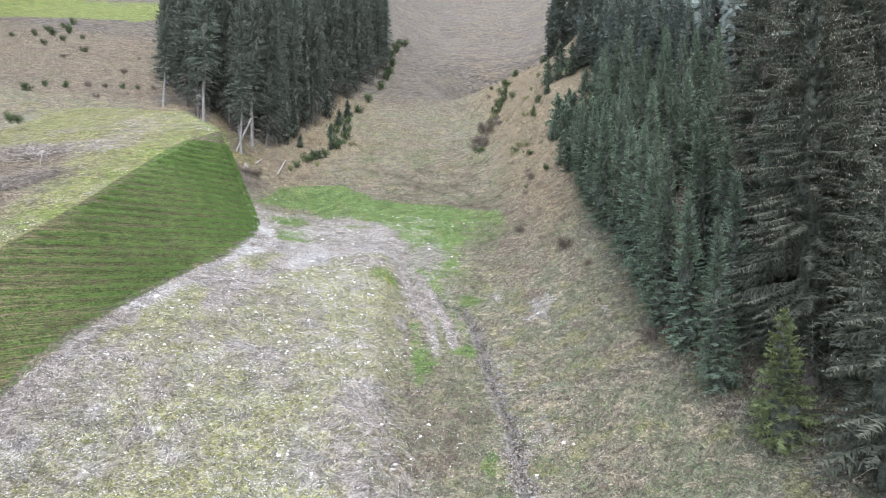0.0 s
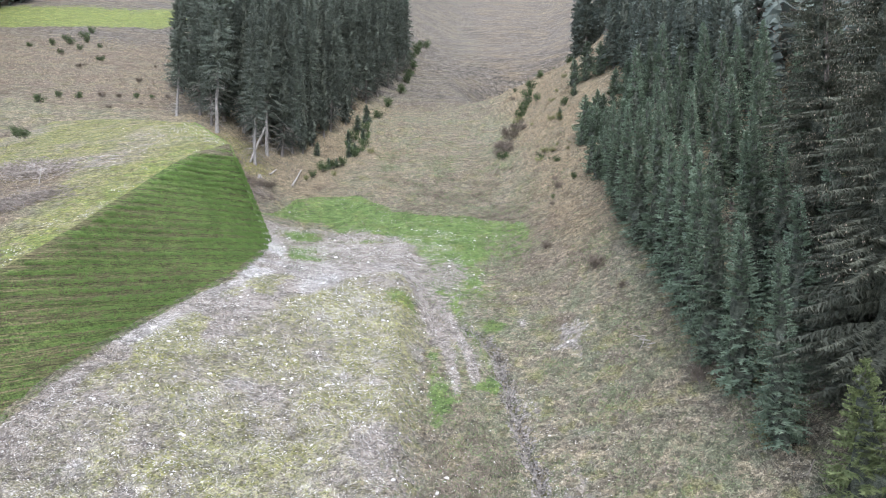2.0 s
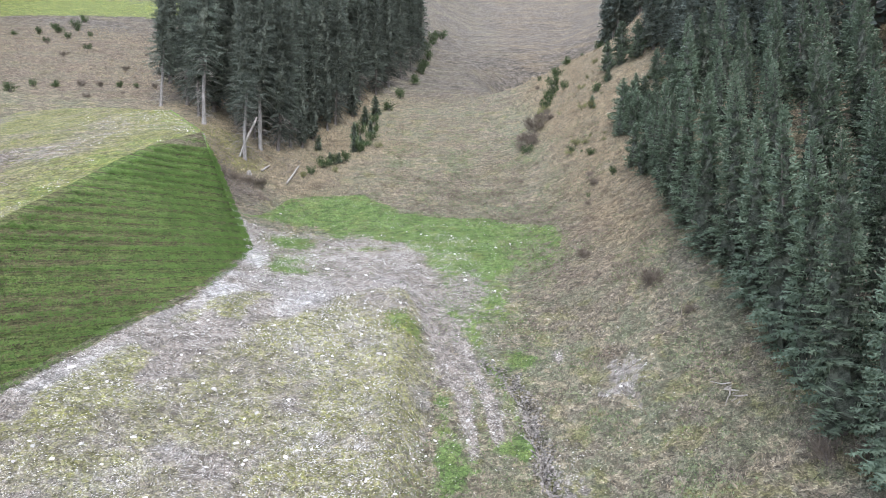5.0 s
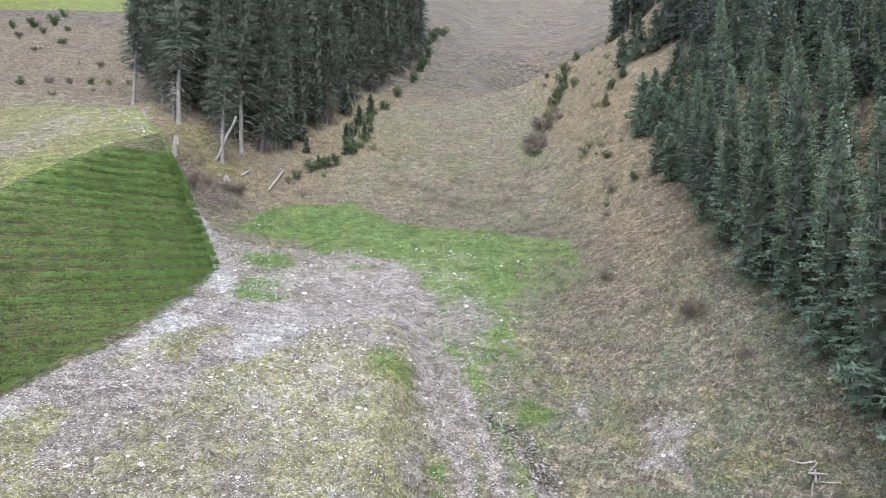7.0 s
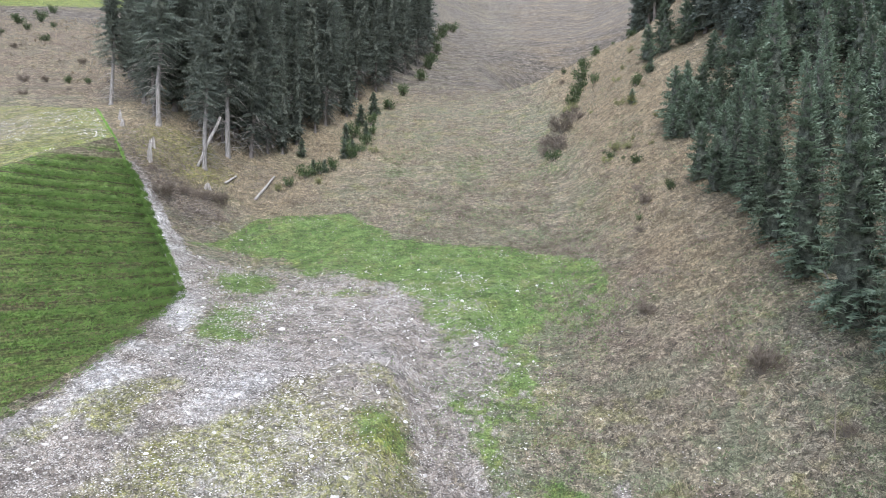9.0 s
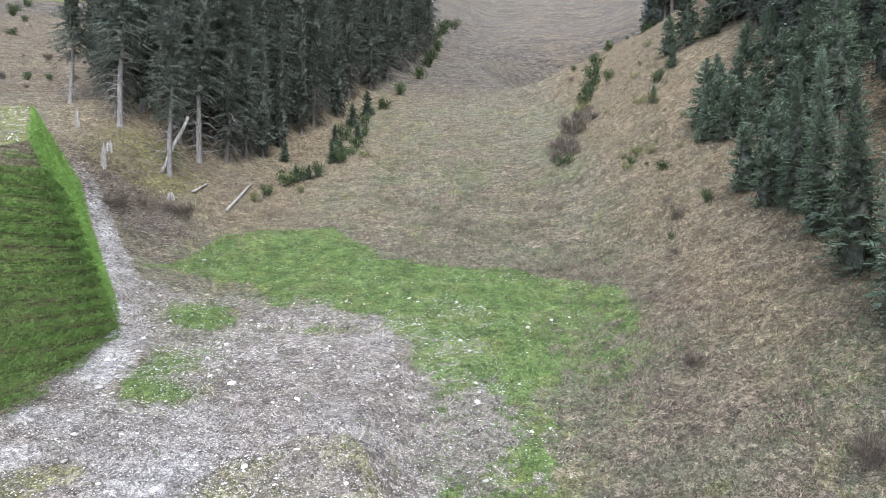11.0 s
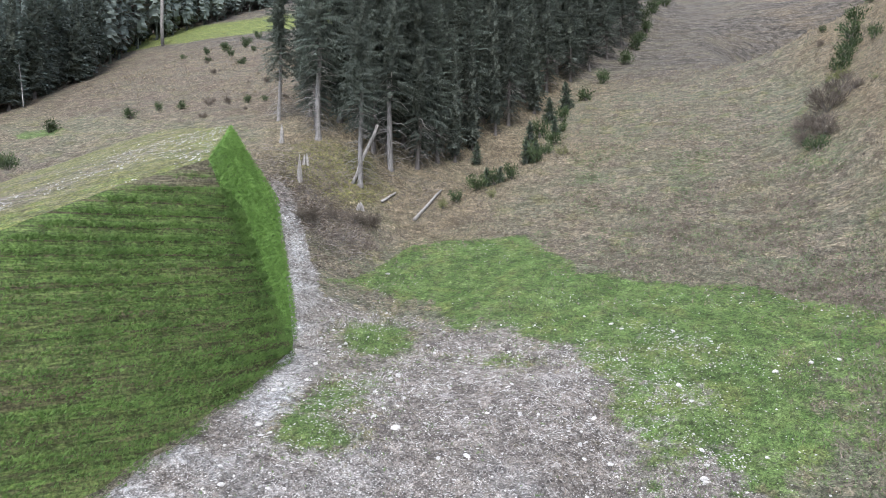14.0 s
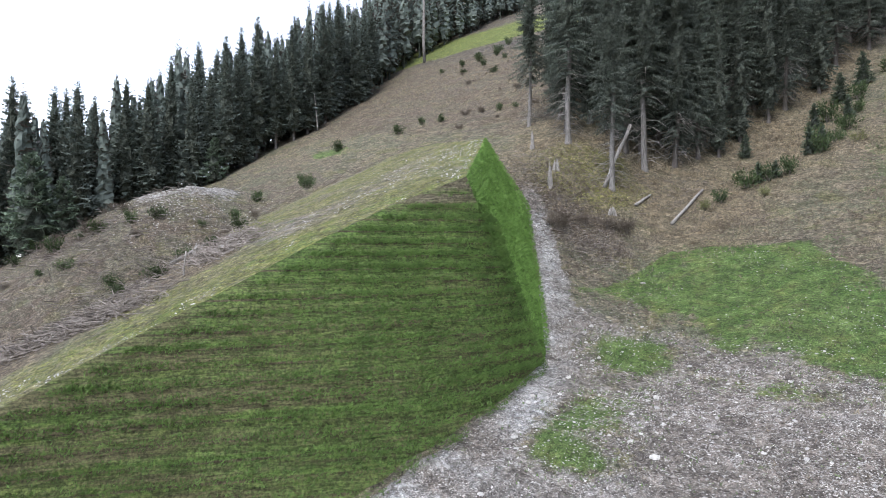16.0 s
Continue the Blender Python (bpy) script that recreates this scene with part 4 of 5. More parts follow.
def strewn(rng, count, x0, x1, y0, y1, weight):
    """Places in a rectangle, kept by a weight from 0 to 1."""
    out, have = [], 0
    for _ in range(60):
        x, y = rng.uniform(x0, x1, count), rng.uniform(y0, y1, count)
        keep = rng.uniform(0, 1, count) < weight(x, y)
        out.append(np.stack([x[keep], y[keep]], 1))
        have += keep.sum()
        if have >= count:
            break
    return np.concatenate(out)[:count]


def on_ground(xy, lift=0.0):
    return np.c_[xy, rough_height(xy[:, 0], xy[:, 1]) + lift]


rng = np.random.default_rng(21)


def stony(x, y):
    gravel, green, moss, tan, heath, pale = covers(x, y)
    cluster = smooth(-0.25, 0.6, fractal(x, y, 1.8, 71))
    return np.clip(gravel * (0.25 + 0.75 * cluster) * (1 + 0.6 * pale) + 0.17 * green * cluster * smooth(40, 10, np.hypot(x - 14, y - 2)), 0, 1)


foot_x = lambda y: np.interp(y, BANK[:, 0], BANK[:, 3])
xy = strewn(rng, 44000, -8, 27, -38, 14, lambda x, y: stony(x, y) * (x > np.where(y < 0, foot_x(y), -0.9 * y)))
small = chips(rng, on_ground(xy, 0.01), 0.024 + 0.085 * rng.beta(1.0, 7, len(xy)))
tagged(new("scree", mesh_of("scree", *small, LIMESTONE)), "pale angular limestone gravel strewn over the ground", "gravel", kind="stuff")

# the loose stones that stand out
stone_meshes = []
for k in range(7):
    bm = bmesh.new()
    bmesh.ops.create_icosphere(bm, subdivisions=1, radius=1.0)
    for v in bm.verts:
        v.co *= rng.uniform(0.72, 1.15)
        v.co.x, v.co.y, v.co.z = v.co.x * 1.2, v.co.y * 0.85, v.co.z * 0.6
    me = bpy.data.meshes.new("stone")
    bm.to_mesh(me)
    bm.free()
    me.materials.append(LIMESTONE)
    stone_meshes.append(me)
xy = strewn(rng, 290, -2, 25, -34, 11, lambda x, y: stony(x, y) * (x > np.where(y < 0, foot_x(y), -0.9 * y) + 0.4))
for n, (x, y, z) in enumerate(on_ground(xy)):
    ob = part("stone", stone_meshes[n % 7], ground)
    s = 0.07 + 0.13 * rng.beta(1.1, 4.0)
    ob.matrix_basis = Matrix.LocRotScale((x, y, z + 0.25 * s), Euler((rng.uniform(-0.3, 0.3), rng.uniform(-0.3, 0.3), rng.uniform(0, 6.3))), (s, s, s))

# the ditch bed
y = rng.uniform(-40, -13.8, 5200)
xy = np.stack([ditch_x(y) + rng.normal(0, 0.24, 5200), y], 1)
tagged(new("ditch_stones", mesh_of("ditch_stones", *chips(rng, on_ground(xy, 0.02), rng.uniform(0.04, 0.14, 5200)), DARK_STONE)), "dark wet stones in the bed of a narrow ditch", "stones", kind="stuff")


# bark and splinters left where trees were dug out
xy = np.concatenate([rng.normal((-8.5, 13.5), (2.6, 2.0), (1500, 2)), rng.normal((-4.2, 11.4), (1.3, 1.2), (700, 2))])
xy = xy[xy[:, 0] > -0.9 * xy[:, 1] + 1.0]
tagged(new("bark_litter", mesh_of("bark_litter", *chips(rng, on_ground(xy, 0.01), rng.uniform(0.03, 0.13, len(xy)), 0.4), BARK)), "dark bark and splinters strewn on bare soil", "litter", kind="stuff")


# ---- grass and herbs ----
def tufts(rng, pts, blades, long, wide, lean=0.5, up=(0.0, 0.0, 1.0)):
    """Tufts of a few blades each."""
    n = len(pts)
    base = np.repeat(pts, blades, 0) + rng.normal(0, 0.05, (n * blades, 3)) * np.array([1, 1, 0.1])
    size = np.repeat(rng.uniform(0.55, 1.3, n), blades)
    way = unit(np.array(up) + rng.normal(0, lean, (n * blades, 3)) * np.array([1, 1, 0.4]))
    side = unit(np.cross(way, rng.normal(0, 1, (n * blades, 3))))
    length, half = long * size * rng.uniform(0.7, 1.2, n * blades), side * (wide * size)[:, None]
    verts = np.stack([base - half, base + half, base + way * length[:, None]], 1)
    return verts.reshape(-1, 3), (np.arange(n * blades)[:, None] * 3 + np.arange(3)).tolist()


STRAW = plain_material("dry_grass", (0.15, 0.122, 0.085), (0.34, 0.285, 0.205), 1.0, vary=0.45)
FAR_STRAW = plain_material("far_dry_grass", (0.12, 0.10, 0.07), (0.27, 0.225, 0.16), 1.0, vary=0.4)
WITHERED = plain_material("withered_herbs", (0.10, 0.08, 0.065), (0.24, 0.20, 0.165), 1.0, vary=0.4)
HERB = plain_material("low_herbs", (0.07, 0.10, 0.045), (0.17, 0.21, 0.11), 1.0, vary=0.4)
LAWN = plain_material("fresh_grass", (0.066, 0.12, 0.03), (0.13, 0.202, 0.064), 1.0, vary=0.45)


def free_ground(x, y):
    return (x > np.where(y < 0, foot_x(y), np.where(y < 12, -0.9 * y, -60))) & ((np.abs(x - ditch_x(y)) > 0.5) | (y > -13.5))


def weigh(which):
    def weight(x, y):
        gravel, green, moss, tan, heath, pale = covers(x, y)
        bare = np.clip(1 - 1.3 * gravel - green, 0, 1) * free_ground(x, y)
        clump = smooth(-0.4, 0.5, fractal(x, y, 1.6, 91))
        clump2 = smooth(-0.2, 0.45, fractal(x, y, 2.6, 95))
        return {"straw": bare * (0.25 + 0.75 * tan) * (0.35 + 0.65 * clump), "dead": bare * np.clip(heath + 0.18, 0, 1) * clump2,
                "herb": bare * (1 - 0.75 * tan) * clump2 * smooth(45, 25, y), "lawn": green * free_ground(x, y) * smooth(50, 20, y)}[which]
    return weight


for name, which, count, box, blades, long, wide, material, label in (
        ("dry_grass", "straw", 28000, (-14, 38, -38, 34), 3, 0.24, 0.018, STRAW, "tufts of bleached dry grass on the slopes"),
        ("far_dry_grass", "straw", 9000, (-55, 48, 30, 62), 3, 0.34, 0.03, FAR_STRAW, "dry grass on the upper slopes"),
        ("withered_herbs", "dead", 20000, (-12, 34, -38, 22), 3, 0.22, 0.018, WITHERED, "brown withered stalks and herbs"),
        ("low_herbs", "herb", 24000, (8, 34, -38, 42), 3, 0.09, 0.036, HERB, "low grey-green herbs between dry grass"),
        ("fresh_grass", "lawn", 20000, (-6, 28, -26, 15), 3, 0.10, 0.016, LAWN, "short fresh green grass on the flat ground")):
    xy = strewn(rng, count, *box, weigh(which))
    tagged(new(name, mesh_of(name, *tufts(rng, on_ground(xy, -0.01), blades, long, wide, 0.8), material)), label, "grass", kind="stuff")

# grass on the embankment: rows along the layers
BANK_GRASS = plain_material("bank_grass", (0.066, 0.116, 0.031), (0.114, 0.19, 0.05), 1.0, vary=0.3)
BANK_BRIGHT = plain_material("bright_bank_grass", (0.10, 0.19, 0.042), (0.18, 0.31, 0.08), 1.0, vary=0.3)


def front_points(rng, count):
    s = -1.5 - 33 * rng.uniform(0, 1, count) ** 1.25
    cx, cz, fx = bank_at(s)
    cx, cz, fx = np.where(s > -3, np.interp(s, [-3, -0.3], [-2.8, -1.8]), cx), np.where(s > -3, np.interp(s, [-3, -0.3], [8.6, 5.0]), cz), fx
    fz = height(fx, s)
    z = fz + rng.uniform(0, 1, count) * (cz - fz)
    z = np.where(rng.uniform(0, 1, count) < 0.8, np.round(z / LAYER) * LAYER + rng.normal(0.05, 0.17, count) * LAYER, z)
    f = np.clip((z - fz) / (cz - fz), 0, 1)
    patch = (0.35 + 0.5 * smooth(-0.45, 0.35, fractal(s, z * 3, 4, 15))) * smooth(-30, -16, s) + 0.2 + 0.5 * ((z > 4.2) & (z < 7.2))
    keep = (rng.uniform(0, 1, count) < patch) & (z > fz) & (z < cz - 0.25) & ~((z > 7.3) & (rng.uniform(0, 1, count) < 0.8))
    return np.stack([fx + (cx - fx) * f + 0.06, s, z], 1)[keep]


pts = front_points(rng, 62000)
tagged(new("bank_grass", mesh_of("bank_grass", *tufts(rng, pts, 3, 0.12, 0.016, 0.6, (0.6, 0.0, 0.85)), BANK_GRASS)), "grass growing in rows on the steep bank", "grass", kind="stuff")
u, f = rng.uniform(0, 1, 9000), rng.uniform(0.02, 1, 9000)
foot3 = np.stack([0.0 - 9.2 * u, -0.3 + 11.5 * u ** 0.9], 1)
foot3 = np.c_[foot3, height(foot3[:, 0], foot3[:, 1])]
crest3 = np.stack([-2.8 - 6.8 * u, -3.0 + 9.8 * u, 8.6 + 4.0 * u], 1)
pts = foot3 + (crest3 - foot3) * f[:, None]
tagged(new("bright_bank_grass", mesh_of("bright_bank_grass", *tufts(rng, pts, 4, 0.12, 0.016, 0.5, (0.6, 0.45, 0.75)), BANK_BRIGHT)), "bright fresh grass on the end of the bank", "grass", kind="stuff")


def crown_land(x, y):
    """Height of the embankment's crown, or of the ground beside it."""
    s = min(max(y, -60), 6.8)
    cx = float(np.interp(s, BANK[:, 0], BANK[:, 1])) if s < -3 else float(np.interp(s, [-3, 6.8], [-2.8, -9.6]))
    d = max(cx - x, 0.0)
    if d == 0 or y > 6.8 + 0.4 * d:
        return land(x, y)
    z = 9.5 + 0.477 * (y + 1) - crown_fall(y, d)
    return max(land(x, y), z)


s = rng.uniform(-30, 6.5, 7000)
d = 0.2 + 15 * rng.beta(1.0, 2.2, 7000)
cx, cz, _ = bank_at(s)
cx, cz = np.where(s > -3, np.interp(s, [-3, 6.8], [-2.8, -9.6]), cx), np.where(s > -3, np.interp(s, [-3, 6.8], [8.6, 12.6]), cz)
keep = (fractal(s, d, 3.0, 62) > 0.0) & (d < np.interp(s, [-30, -12, -4, 6], [2.5, 5, 12, 16]))
pts = np.array([top_point(*row) for row in zip(cx[keep], s[keep], cz[keep], d[keep])])
tagged(new("crown_gravel", mesh_of("crown_gravel", *chips(rng, pts, 0.025 + 0.085 * rng.beta(1.0, 5, len(pts))), LIMESTONE)), "pale stones lying on the crown of the bank", "gravel", kind="stuff")
xy = np.concatenate([rng.normal((-44.5, 1.0), (4.5, 2.2), (900, 2)), rng.normal((-38.0, -1.0), (3.5, 2.5), (500, 2))])
pts = np.array([(x, y, crown_land(x, y)) for x, y in xy])
tagged(new("platform_gravel", mesh_of("platform_gravel", *chips(rng, pts, 0.05 + 0.13 * rng.beta(1.0, 5, len(pts))), LIMESTONE)), "pale stones on the flank of a gravel platform", "gravel", kind="stuff")


# ---- shrubs ----
SHRUB_GREEN = plain_material("dwarf_conifer_leaves", (0.03, 0.048, 0.021), (0.074, 0.104, 0.042), 2.0, vary=0.4)
SHRUB_OLIVE = plain_material("olive_shrub_leaves", (0.09, 0.10, 0.04), (0.20, 0.20, 0.09), 2.0, vary=0.4)
SHRUB_GREY = plain_material("leafless_twigs", (0.07, 0.058, 0.046), (0.17, 0.142, 0.115), 2.0, vary=0.35)


def make_shrub(seed, leaves, label, high, wide_, count, leaf, leaf_w, group):
    rng = np.random.default_rng(seed)
    thing = tagged(new("shrub"), label, "shrub", group)
    stems = []
    heads = []
    for _ in range(9):
        a, l = rng.uniform(0, 6.28), rng.uniform(0.5, 1.0)
        tip = np.array([math.cos(a) * wide_ * l * 0.8, math.sin(a) * wide_ * l * 0.8, high * rng.uniform(0.55, 1.0)])
        stems.append(tapered([np.zeros(3) - [0, 0, 0.1], tip * [0.4, 0.4, 0.55], tip], [0.03, 0.02, 0.006], 4, int(rng.integers(1e6))))
        heads.append(tip)
    part("framework", mesh_of("framework", *joined(stems), BARK), thing)
    at = np.array(heads)[rng.integers(9, size=count)] * rng.uniform(0.35, 1.05, (count, 1)) + rng.normal(0, 0.16, (count, 3)) * np.array([wide_, wide_, high])
    at[:, 2] = np.abs(at[:, 2])
    way = unit(at * np.array([1, 1, 0.4]) + rng.normal(0, 0.5, (count, 3)) + np.array([0, 0, 0.7]))
    side = unit(np.cross(way, rng.normal(0, 1, (count, 3))))
    v, f = diamonds(at, way, side, leaf * rng.uniform(0.6, 1.3, count), np.full(count, leaf_w))
    part("foliage", mesh_of("foliage", v, f, leaves), thing)
    thing.location = (0, 0, -500)
    return thing


green_shrubs = Stand(make_shrub(1, SHRUB_GREEN, "low dark green conifer shrub in dry grass", 1.1, 1.1, 460, 0.24, 0.044, "low conifer shrubs"),
                     make_shrub(2, SHRUB_GREEN, "low dark green conifer shrub in dry grass", 1.3, 0.9, 460, 0.24, 0.044, "low conifer shrubs"))
olive_shrubs = Stand(make_shrub(3, SHRUB_OLIVE, "sparse olive-green shrub in dry grass", 0.9, 0.8, 420, 0.15, 0.026, "olive shrubs"))
grey_shrubs = Stand(make_shrub(4, SHRUB_GREY, "leafless grey-brown shrub among dry grass", 1.3, 1.4, 900, 0.5, 0.018, "leafless shrubs"),
                    make_shrub(5, SHRUB_GREY, "leafless grey-brown shrub among dry grass", 0.9, 1.1, 520, 0.4, 0.015, "leafless shrubs"))
for n, (x, y, s) in enumerate([(2.9, 24.4, 1.1), (4.0, 25.5, 0.9), (1.6, 23.4, 1.0), (5.2, 29.2, 1.0), (5.8, 31.0, 0.8), (4.3, 32.0, 0.9), (6.3, 33.5, 1.0), (4.2, 36.5, 1.2), (6.0, 37.6, 0.9), (5.7, 41.4, 1.1),
                               (7.4, 49.0, 1.2), (8.6, 56, 1.2), (10.4, 66, 1.4), (11.6, 74, 1.6), (12.4, 79, 1.6), (13.0, 85, 1.6), (12.0, 90, 2.0), (13.6, 98, 2.0), (15.5, 108, 2.0), (0.7, 20.8, 0.7),
                               (31.0, 38.5, 1.0), (31.6, 40.2, 1.1), (32.3, 42.0, 1.2), (33.0, 44.0, 1.3), (34.2, 46.5, 1.2), (33.9, 40.0, 0.8), (36.0, 49.5, 1.0), (35.6, 28.2, 0.9), (37.3, 29.0, 0.7),
                               (31.9, 7.3, 0.55), (31.4, 14.2, 0.6), (43.0, 55.6, 1.2), (26.2, 24.4, 0.95), (30.3, 17.8, 0.5),
                               (-36.1, 23.6, 0.9), (-35.5, 26.6, 0.6), (-33.3, 27.4, 0.7), (-26.2, 29.6, 0.6), (-24.0, 29.9, 0.5), (-51.3, 52, 0.8), (-49.5, 54, 1.0), (-48, 57, 0.8), (-50.0, 60, 1.1),
                               (-50.7, 64, 1.0), (-47.5, 48, 0.6), (-46, 51, 0.7), (-39.5, 45.2, 0.8), (-52, 57, 0.7), (-54, 50, 0.6), (-44, 54, 0.6), (-42.1, 19, 1.0), (-39.1, 6.9, 0.9), (-38, -3, 0.9), (-40, -4.6, 0.8), (-43.2, -6.2, 0.9), (-46, -9, 1.0)]):
    green_shrubs.plant(n, x, y, s, 77 * n)
for n, (x, y, s) in enumerate([(30.9, 18.8, 1.0), (31.7, 17.8, 0.8), (29.9, 17.6, 0.8), (34.3, 25.5, 1.1), (33.4, 26.6, 0.9), (30.2, 35.0, 1.2), (30.0, 36.6, 1.1), (29.0, 31.0, 0.9), (0.1, 19.4, 0.9), (7.4, 30.5, 0.9), (3.2, 22.0, 0.8), (34.8, 33, 0.8), (36.4, 36, 0.7), (38.4, 40, 0.8), (35.1, 20.4, 0.5), (33.2, 15.6, 0.5)]):
    olive_shrubs.plant(n, x, y, s, 77 * n)
for n, (x, y, s) in enumerate([(26.8, 25.6, 0.8), (27.0, 27.4, 1.1), (28.0, 29.6, 1.2), (29.2, 32.2, 1.0), (26.0, 28.4, 0.7), (29.8, 30.4, 0.9), (25.7, 26.4, 0.6), (30.4, 33.6, 0.7), (28.6, -12.2, 0.7), (29.4, -16.2, 0.5), (30.2, 7.6, 0.45), (30.0, -27.6, 0.9), (31.0, -28.6, 0.7), (-5.5, 12.6, 0.7), (-6.6, 10.8, 0.8), (-4.3, 13.2, 0.8),
                               (-3.0, 13.8, 0.6), (-38.5, -3.0, 0.7), (-44, -6.5, 0.9), (-48, -9, 1.0), (-33, 1.0, 0.6), (28.8, 4.0, 0.4), (26.2, -5.0, 0.45), (32.4, -12.6, 0.7)]):
    grey_shrubs.plant(n, x, y, s, 77 * n)
for n in range(30):
    x, y = rng.uniform(29, 43), rng.uniform(4, 52)
    (green_shrubs, olive_shrubs, grey_shrubs)[n % 3].plant(n, x, y, rng.uniform(0.22, 0.5), 40 * n)
for n in range(34):
    x, y = rng.uniform(-56, -24), rng.uniform(-15, 3)
    if dent(x, y, -47.5, 3.5, 9, 6) < 0.35:
        (grey_shrubs if n % 2 else green_shrubs).plant(n, x, y, rng.uniform(0.4, 0.8), 40 * n, z=crown_land(x, y) - 0.03)
for n in range(26):
    x, y = rng.uniform(-52, -17), rng.uniform(23, 52)
    if y < 75 + 0.58 * x and y > 8 - 0.9 * x - 10:
        grey_shrubs.plant(n, x, y, rng.uniform(0.25, 0.5), 40 * n)
green_shrubs.plant(0, -25.4, 3.6, 0.75, 20, z=crown_land(-25.4, 3.6))
green_shrubs.plant(1, -26.6, 4.2, 0.8, 80, z=crown_land(-26.6, 4.2))

# single young spruces on the slopes
sapling = Stand(*[make_spruce(500 + k, NEEDLES_YOUNG, "small young spruce standing free on the slope", "free-standing young spruces", 4.0, 0.06, reach=1.35, low=0.05, gap=0.2, per=6, step=0.13, droop=0.35,
                              hang=0.4, twig=0.3, power=0.75, ragged=0.25, rise=0.5) for k in range(2)])
for n, (x, y, s) in enumerate([(35.4, 12.9, 0.85), (36.2, 13.6, 1.0), (37.1, 12.6, 0.9), (36.6, 11.6, 0.8), (38.0, 13.2, 0.8), (35.7, 16.9, 1.25), (36.3, 16.0, 0.9), (37.6, 15.6, 1.1), (38.6, 14.8, 1.0), (37.0, 17.4, 1.0), (35.2, 15.4, 0.8), (34.6, 14.4, 0.7), (33.6, 6.0, 1.0), (34.9, 5.4, 1.1), (35.8, 6.6, 1.0), (33.4, 3.0, 0.9), (34.6, 2.2, 1.1),
                               (38.2, 32.2, 1.0), (39.4, 30.4, 0.7), (41.2, 29.0, 1.2), (40.6, 34.0, 1.2), (41.2, 22.0, 0.9), (42.4, 20.6, 1.1), (40.2, 14.4, 1.2), (41.6, 13.0, 1.4), (39.4, 10.6, 1.4), (37.9, 8.4, 1.2), (37.3, 28.7, 0.45), (34.4, 25.4, 0.4), (43.8, 17.0, 1.4), (39.0, 22.8, 0.5),
                               (4.4, 29.4, 0.55), (5.1, 30.4, 0.45), (2.2, 24.2, 0.4), (3.2, 24.9, 0.35), (-0.2, 29.3, 0.5), (3.6, 34.9, 0.55), (5.7, 36.8, 0.5), (4.4, 41, 0.7), (5.4, 45.9, 0.8), (-54.6, -8.6, 2.4), (-54.0, -6.0, 1.45), (-58, 12, 1.4)]):
    sapling.plant(n, x, y, s, 50 * n)


# ---- dead wood ----
def limb(name, ends, radius, material, label, category, lift=0.0, sides=7, sag=0.0):
    """A fallen stem between two places on the ground."""
    (x0, y0, h0), (x1, y1, h1) = ends
    s = np.linspace(0, 1, 6)
    pts = np.stack([x0 + (x1 - x0) * s, y0 + (y1 - y0) * s, 0 * s], 1)
    a, b = land(x0, y0) + h0, land(x1, y1) + h1
    pts[:, 2] = a + (b - a) * s + sag * np.sin(math.pi * s) + lift
    pts[1:-1] += rng.normal(0, radius * 0.25, (4, 3))
    return tagged(new(name, mesh_of(name, *tapered(pts, radius * np.linspace(1.1, 0.75, 6), sides, int(rng.integers(1e6))), material, True)), label, category)


SNAG = PALE_WOOD
limb("fallen_log", ((-1.1, 16.5, 0.12), (-1.1, 22.2, 0.15)), 0.13, SNAG, "straight barkless grey log lying on the bank", "log")
limb("fallen_log", ((-3.9, 16.9, 0.1), (-3.6, 18.7, 0.2)), 0.12, SNAG, "short grey log with a torn root end", "log")
limb("fallen_log", ((-29.5, -5.6, 0.2 + crown_land(-29.5, -5.6) - land(-29.5, -5.6)), (-26.6, -3.4, 0.45 + crown_land(-26.6, -3.4) - land(-26.6, -3.4))), 0.14, SNAG, "pale peeled log on cleared ground", "log")
limb("dead_tree", ((-6.4, 16.9, -0.1), (-4.9, 18.2, 5.0)), 0.15, SNAG, "broken grey trunk leaning against a spruce", "dead tree")
limb("leaning_pole", ((32.2, -12.4, -0.1), (31.5, -11.4, 2.2)), 0.035, SNAG, "thin bare pole leaning at the wood edge", "dead tree", sides=5)
limb("marker_stake", ((-15.0, -11.1, crown_land(-15, -11.1) - land(-15, -11.1) - 0.2), (-14.9, -11.0, crown_land(-15, -11.1) - land(-14.9, -11.0) + 1.3)), 0.05, SNAG, "weathered stake on the crest of the bank", "stake", sides=5)
limb("dead_tree", ((-68.4, 60.2, -0.2), (-68.7, 60.2, 19.0)), 0.30, SNAG, "tall bare dead spruce trunk on the hill", "dead tree")
limb("dead_tree", ((-56.4, 26.6, -0.2), (-57.6, 26.8, 5.5)), 0.07, SNAG, "thin bare dead stem at the forest edge", "dead tree", sides=5)


def make_snag(x, y, tall, girth):
    """A broken stump with splinters."""
    z, pieces = crown_land(x, y), []
    for k in range(5):
        a, l = rng.uniform(0, 6.28), rng.uniform(0.55, 1.0) * tall
        o = np.array([math.cos(a), math.sin(a), 0]) * girth * 0.55
        pieces.append(tapered([np.array([x, y, z - 0.2]) + o * 1.6, np.array([x, y, z + l * 0.5]) + o, np.array([x, y, z + l]) + o * 0.8], [girth * 0.75, girth * 0.55, girth * 0.06], 6, k))
    return tagged(new("tree_stump", mesh_of("tree_stump", *joined(pieces), PALE_WOOD)), "splintered grey tree stump on the bank", "stump", "stumps")


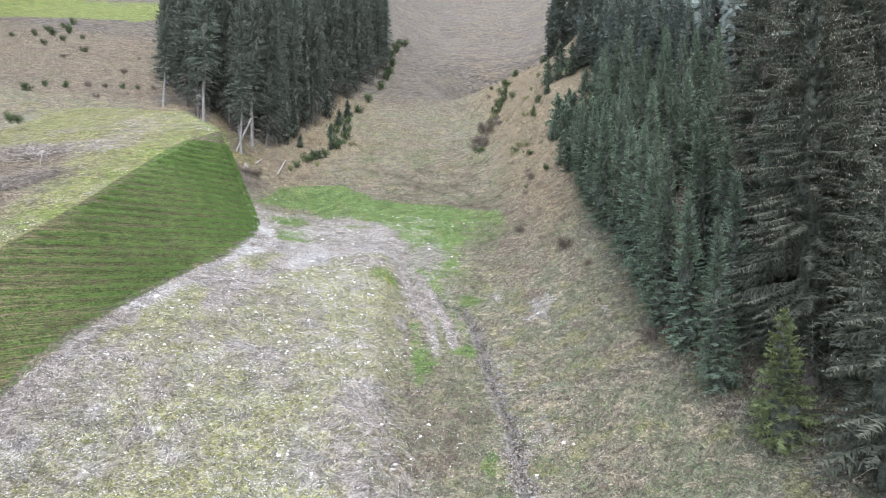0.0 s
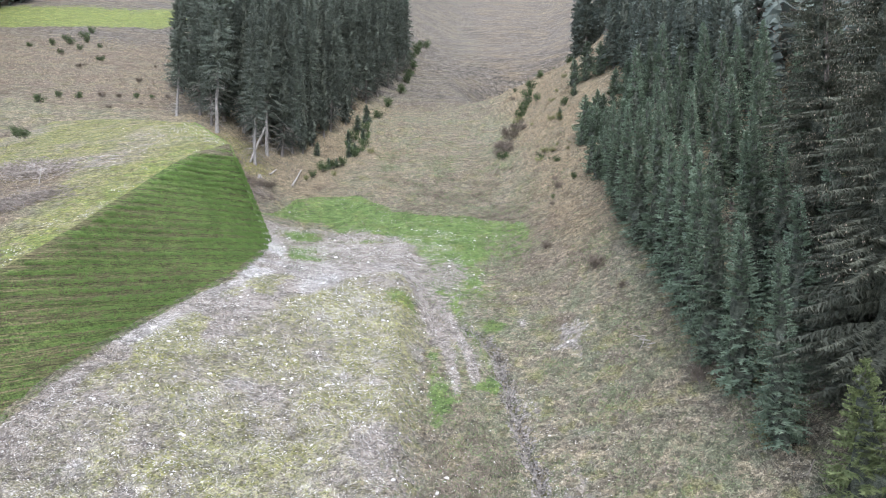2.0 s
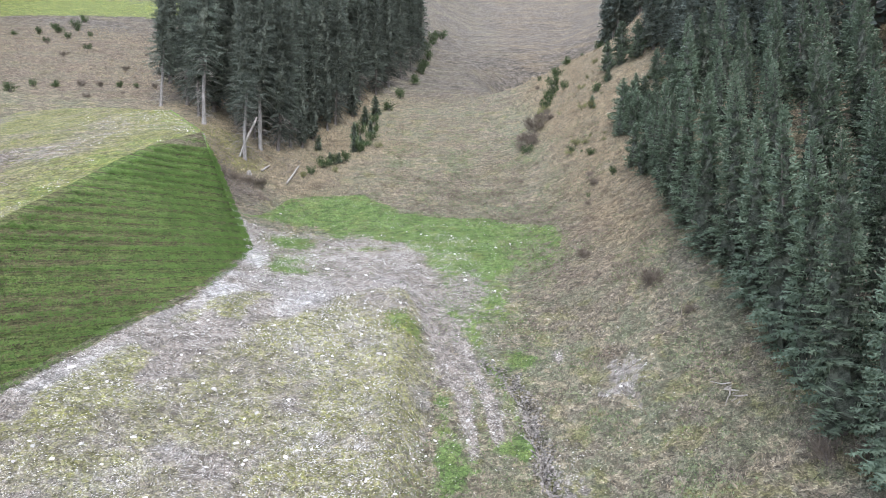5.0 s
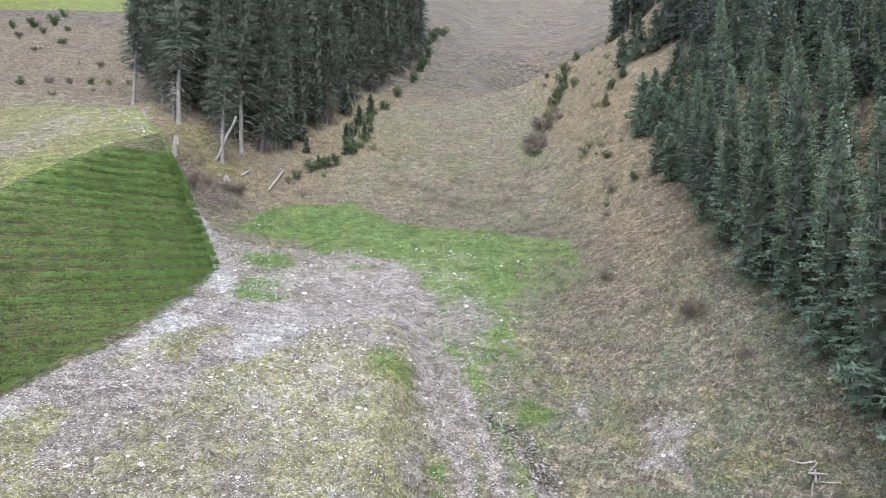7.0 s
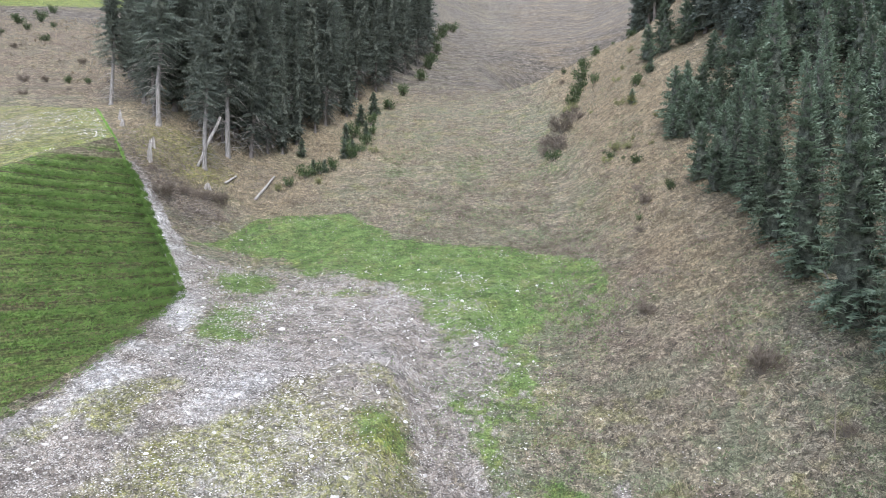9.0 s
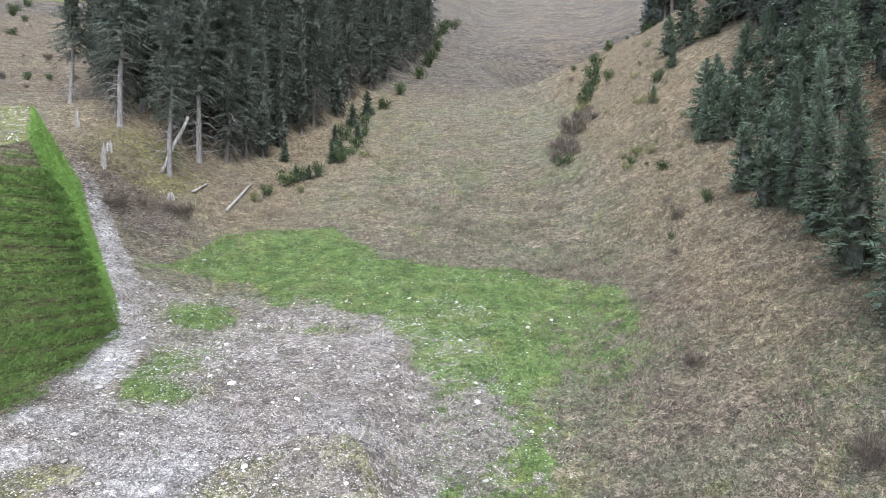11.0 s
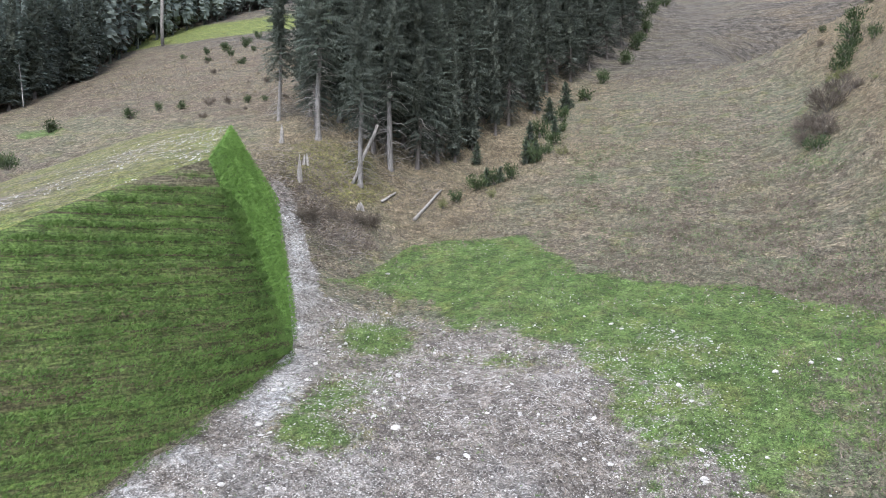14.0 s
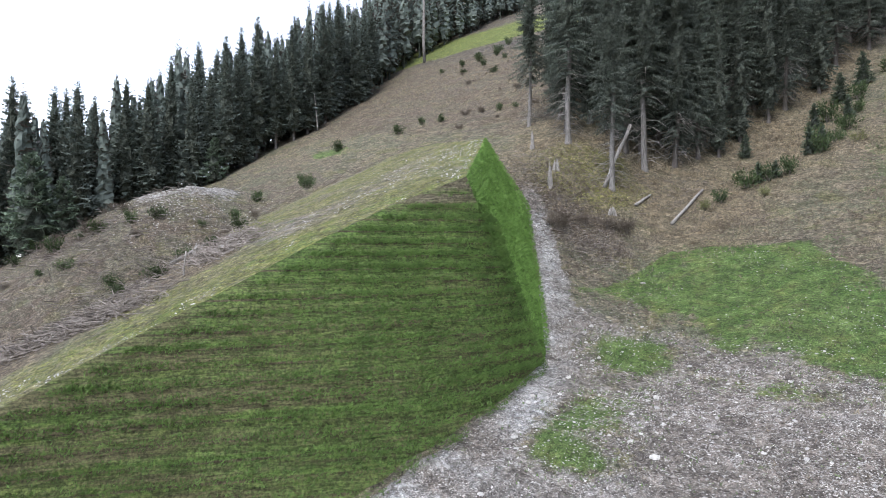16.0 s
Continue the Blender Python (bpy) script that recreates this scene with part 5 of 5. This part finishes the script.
for x, y, tall, girth in ((-9.2, 13.9, 2.3, 0.17), (-9.9, 15.8, 0.9, 0.2), (-15.2, 20.2, 1.1, 0.2), (-14.2, 18.8, 0.8, 0.18), (-4.7, 14.9, 0.6, 0.22), (-18.2, -6.8, 0.7, 0.36), (-16.6, -8.0, 0.6, 0.36), (-27.6, -4.4, 0.7, 0.35)):
    make_snag(x, y, tall, girth)


def make_brushwood(name, label, places, count, long, radius, spread, high, material, base=land):
    """A heap of branches thrown together."""
    pieces = []
    for _ in range(count):
        k = rng.uniform(0, len(places) - 1)
        a, b = places[int(k)], places[min(int(k) + 1, len(places) - 1)]
        f = k - int(k)
        x, y = a[0] + (b[0] - a[0]) * f + rng.normal(0, spread), a[1] + (b[1] - a[1]) * f + rng.normal(0, spread)
        z = base(x, y) + abs(rng.normal(0, high))
        d = unit(rng.normal(0, 1, 3) * np.array([1, 1, 0.28]))
        l = long * rng.uniform(0.4, 1.2)
        bend = rng.normal(0, 0.12, 3) * l
        p = np.array([x, y, z])
        pieces.append(tapered([p - d * l / 2, p + bend, p + d * l / 2], radius * rng.uniform(0.6, 1.4) * np.array([1, 0.8, 0.4]), 4, int(rng.integers(1e6))))
    return tagged(new(name, mesh_of(name, *joined(pieces), material)), label, "brushwood", kind="stuff")


TWIGS = plain_material("grey_brushwood", (0.10, 0.085, 0.074), (0.27, 0.24, 0.215), 3.0, vary=0.4)
make_brushwood("brushwood_pile", "long pile of grey branches along the bank's crown", [(-18, -19), (-16, -17.2), (-14, -16), (-11.5, -14.3)], 800, 1.5, 0.024, 0.8, 0.25, TWIGS, crown_land)
make_brushwood("brushwood_pile", "heap of branches and roots on cleared ground", [(-14.5, -9), (-17, -8), (-19, -6.8), (-21, -5.5)], 600, 1.3, 0.026, 1.0, 0.25, TWIGS, crown_land)
make_brushwood("branch_litter", "branches scattered over the cleared hillside", [(-24, -14), (-29, -9), (-36, -5), (-44, -6), (-50, -9)], 1300, 1.9, 0.026, 4.2, 0.2, TWIGS, crown_land)
make_brushwood("branch_litter", "roots and twigs beside the lane under the grove", [(-13.5, 17), (-9.5, 12.5), (-6.8, 11.0), (-4.6, 12.0), (-2.8, 10.2)], 800, 0.8, 0.018, 1.1, 0.10, TWIGS)
make_brushwood("branch_litter", "fallen twigs under the edge of the grove", [(-12, 19), (-7, 17.5), (-4, 19), (-2, 24)], 260, 1.0, 0.014, 1.6, 0.08, TWIGS)
make_brushwood("dead_branch", "pale forked dead branch in dry grass", [(28.7, -21.8), (29.0, -23.2)], 9, 1.2, 0.035, 0.14, 0.1, SNAG)
make_brushwood("branch_litter", "dead twigs at the foot of the plantation", [(31.0, -28.6), (33.0, -31), (32.6, -39.0)], 60, 1.0, 0.02, 0.7, 0.12, TWIGS)


def make_sapling(x, y):
    """A bare sapling with a few upright twigs."""
    z = land(x, y)
    pieces = [tapered([(x, y, z - 0.1), (x + 0.03, y, z + 0.9), (x + 0.06, y + 0.02, z + 1.9)], [0.03, 0.022, 0.006], 5, 1)]
    for k in range(14):
        h, a, l = rng.uniform(0.2, 1.5), rng.uniform(0, 6.28), rng.uniform(0.2, 0.5)
        p = np.array([x, y, z + h])
        pieces.append(tapered([p, p + np.array([math.cos(a) * l, math.sin(a) * l, l * 0.8])], [0.01, 0.003], 3, k))
    return tagged(new("bare_sapling", mesh_of("bare_sapling", *joined(pieces), SHRUB_GREY)), "leafless sapling standing in dry grass", "sapling")


make_sapling(29.0, -16.3)
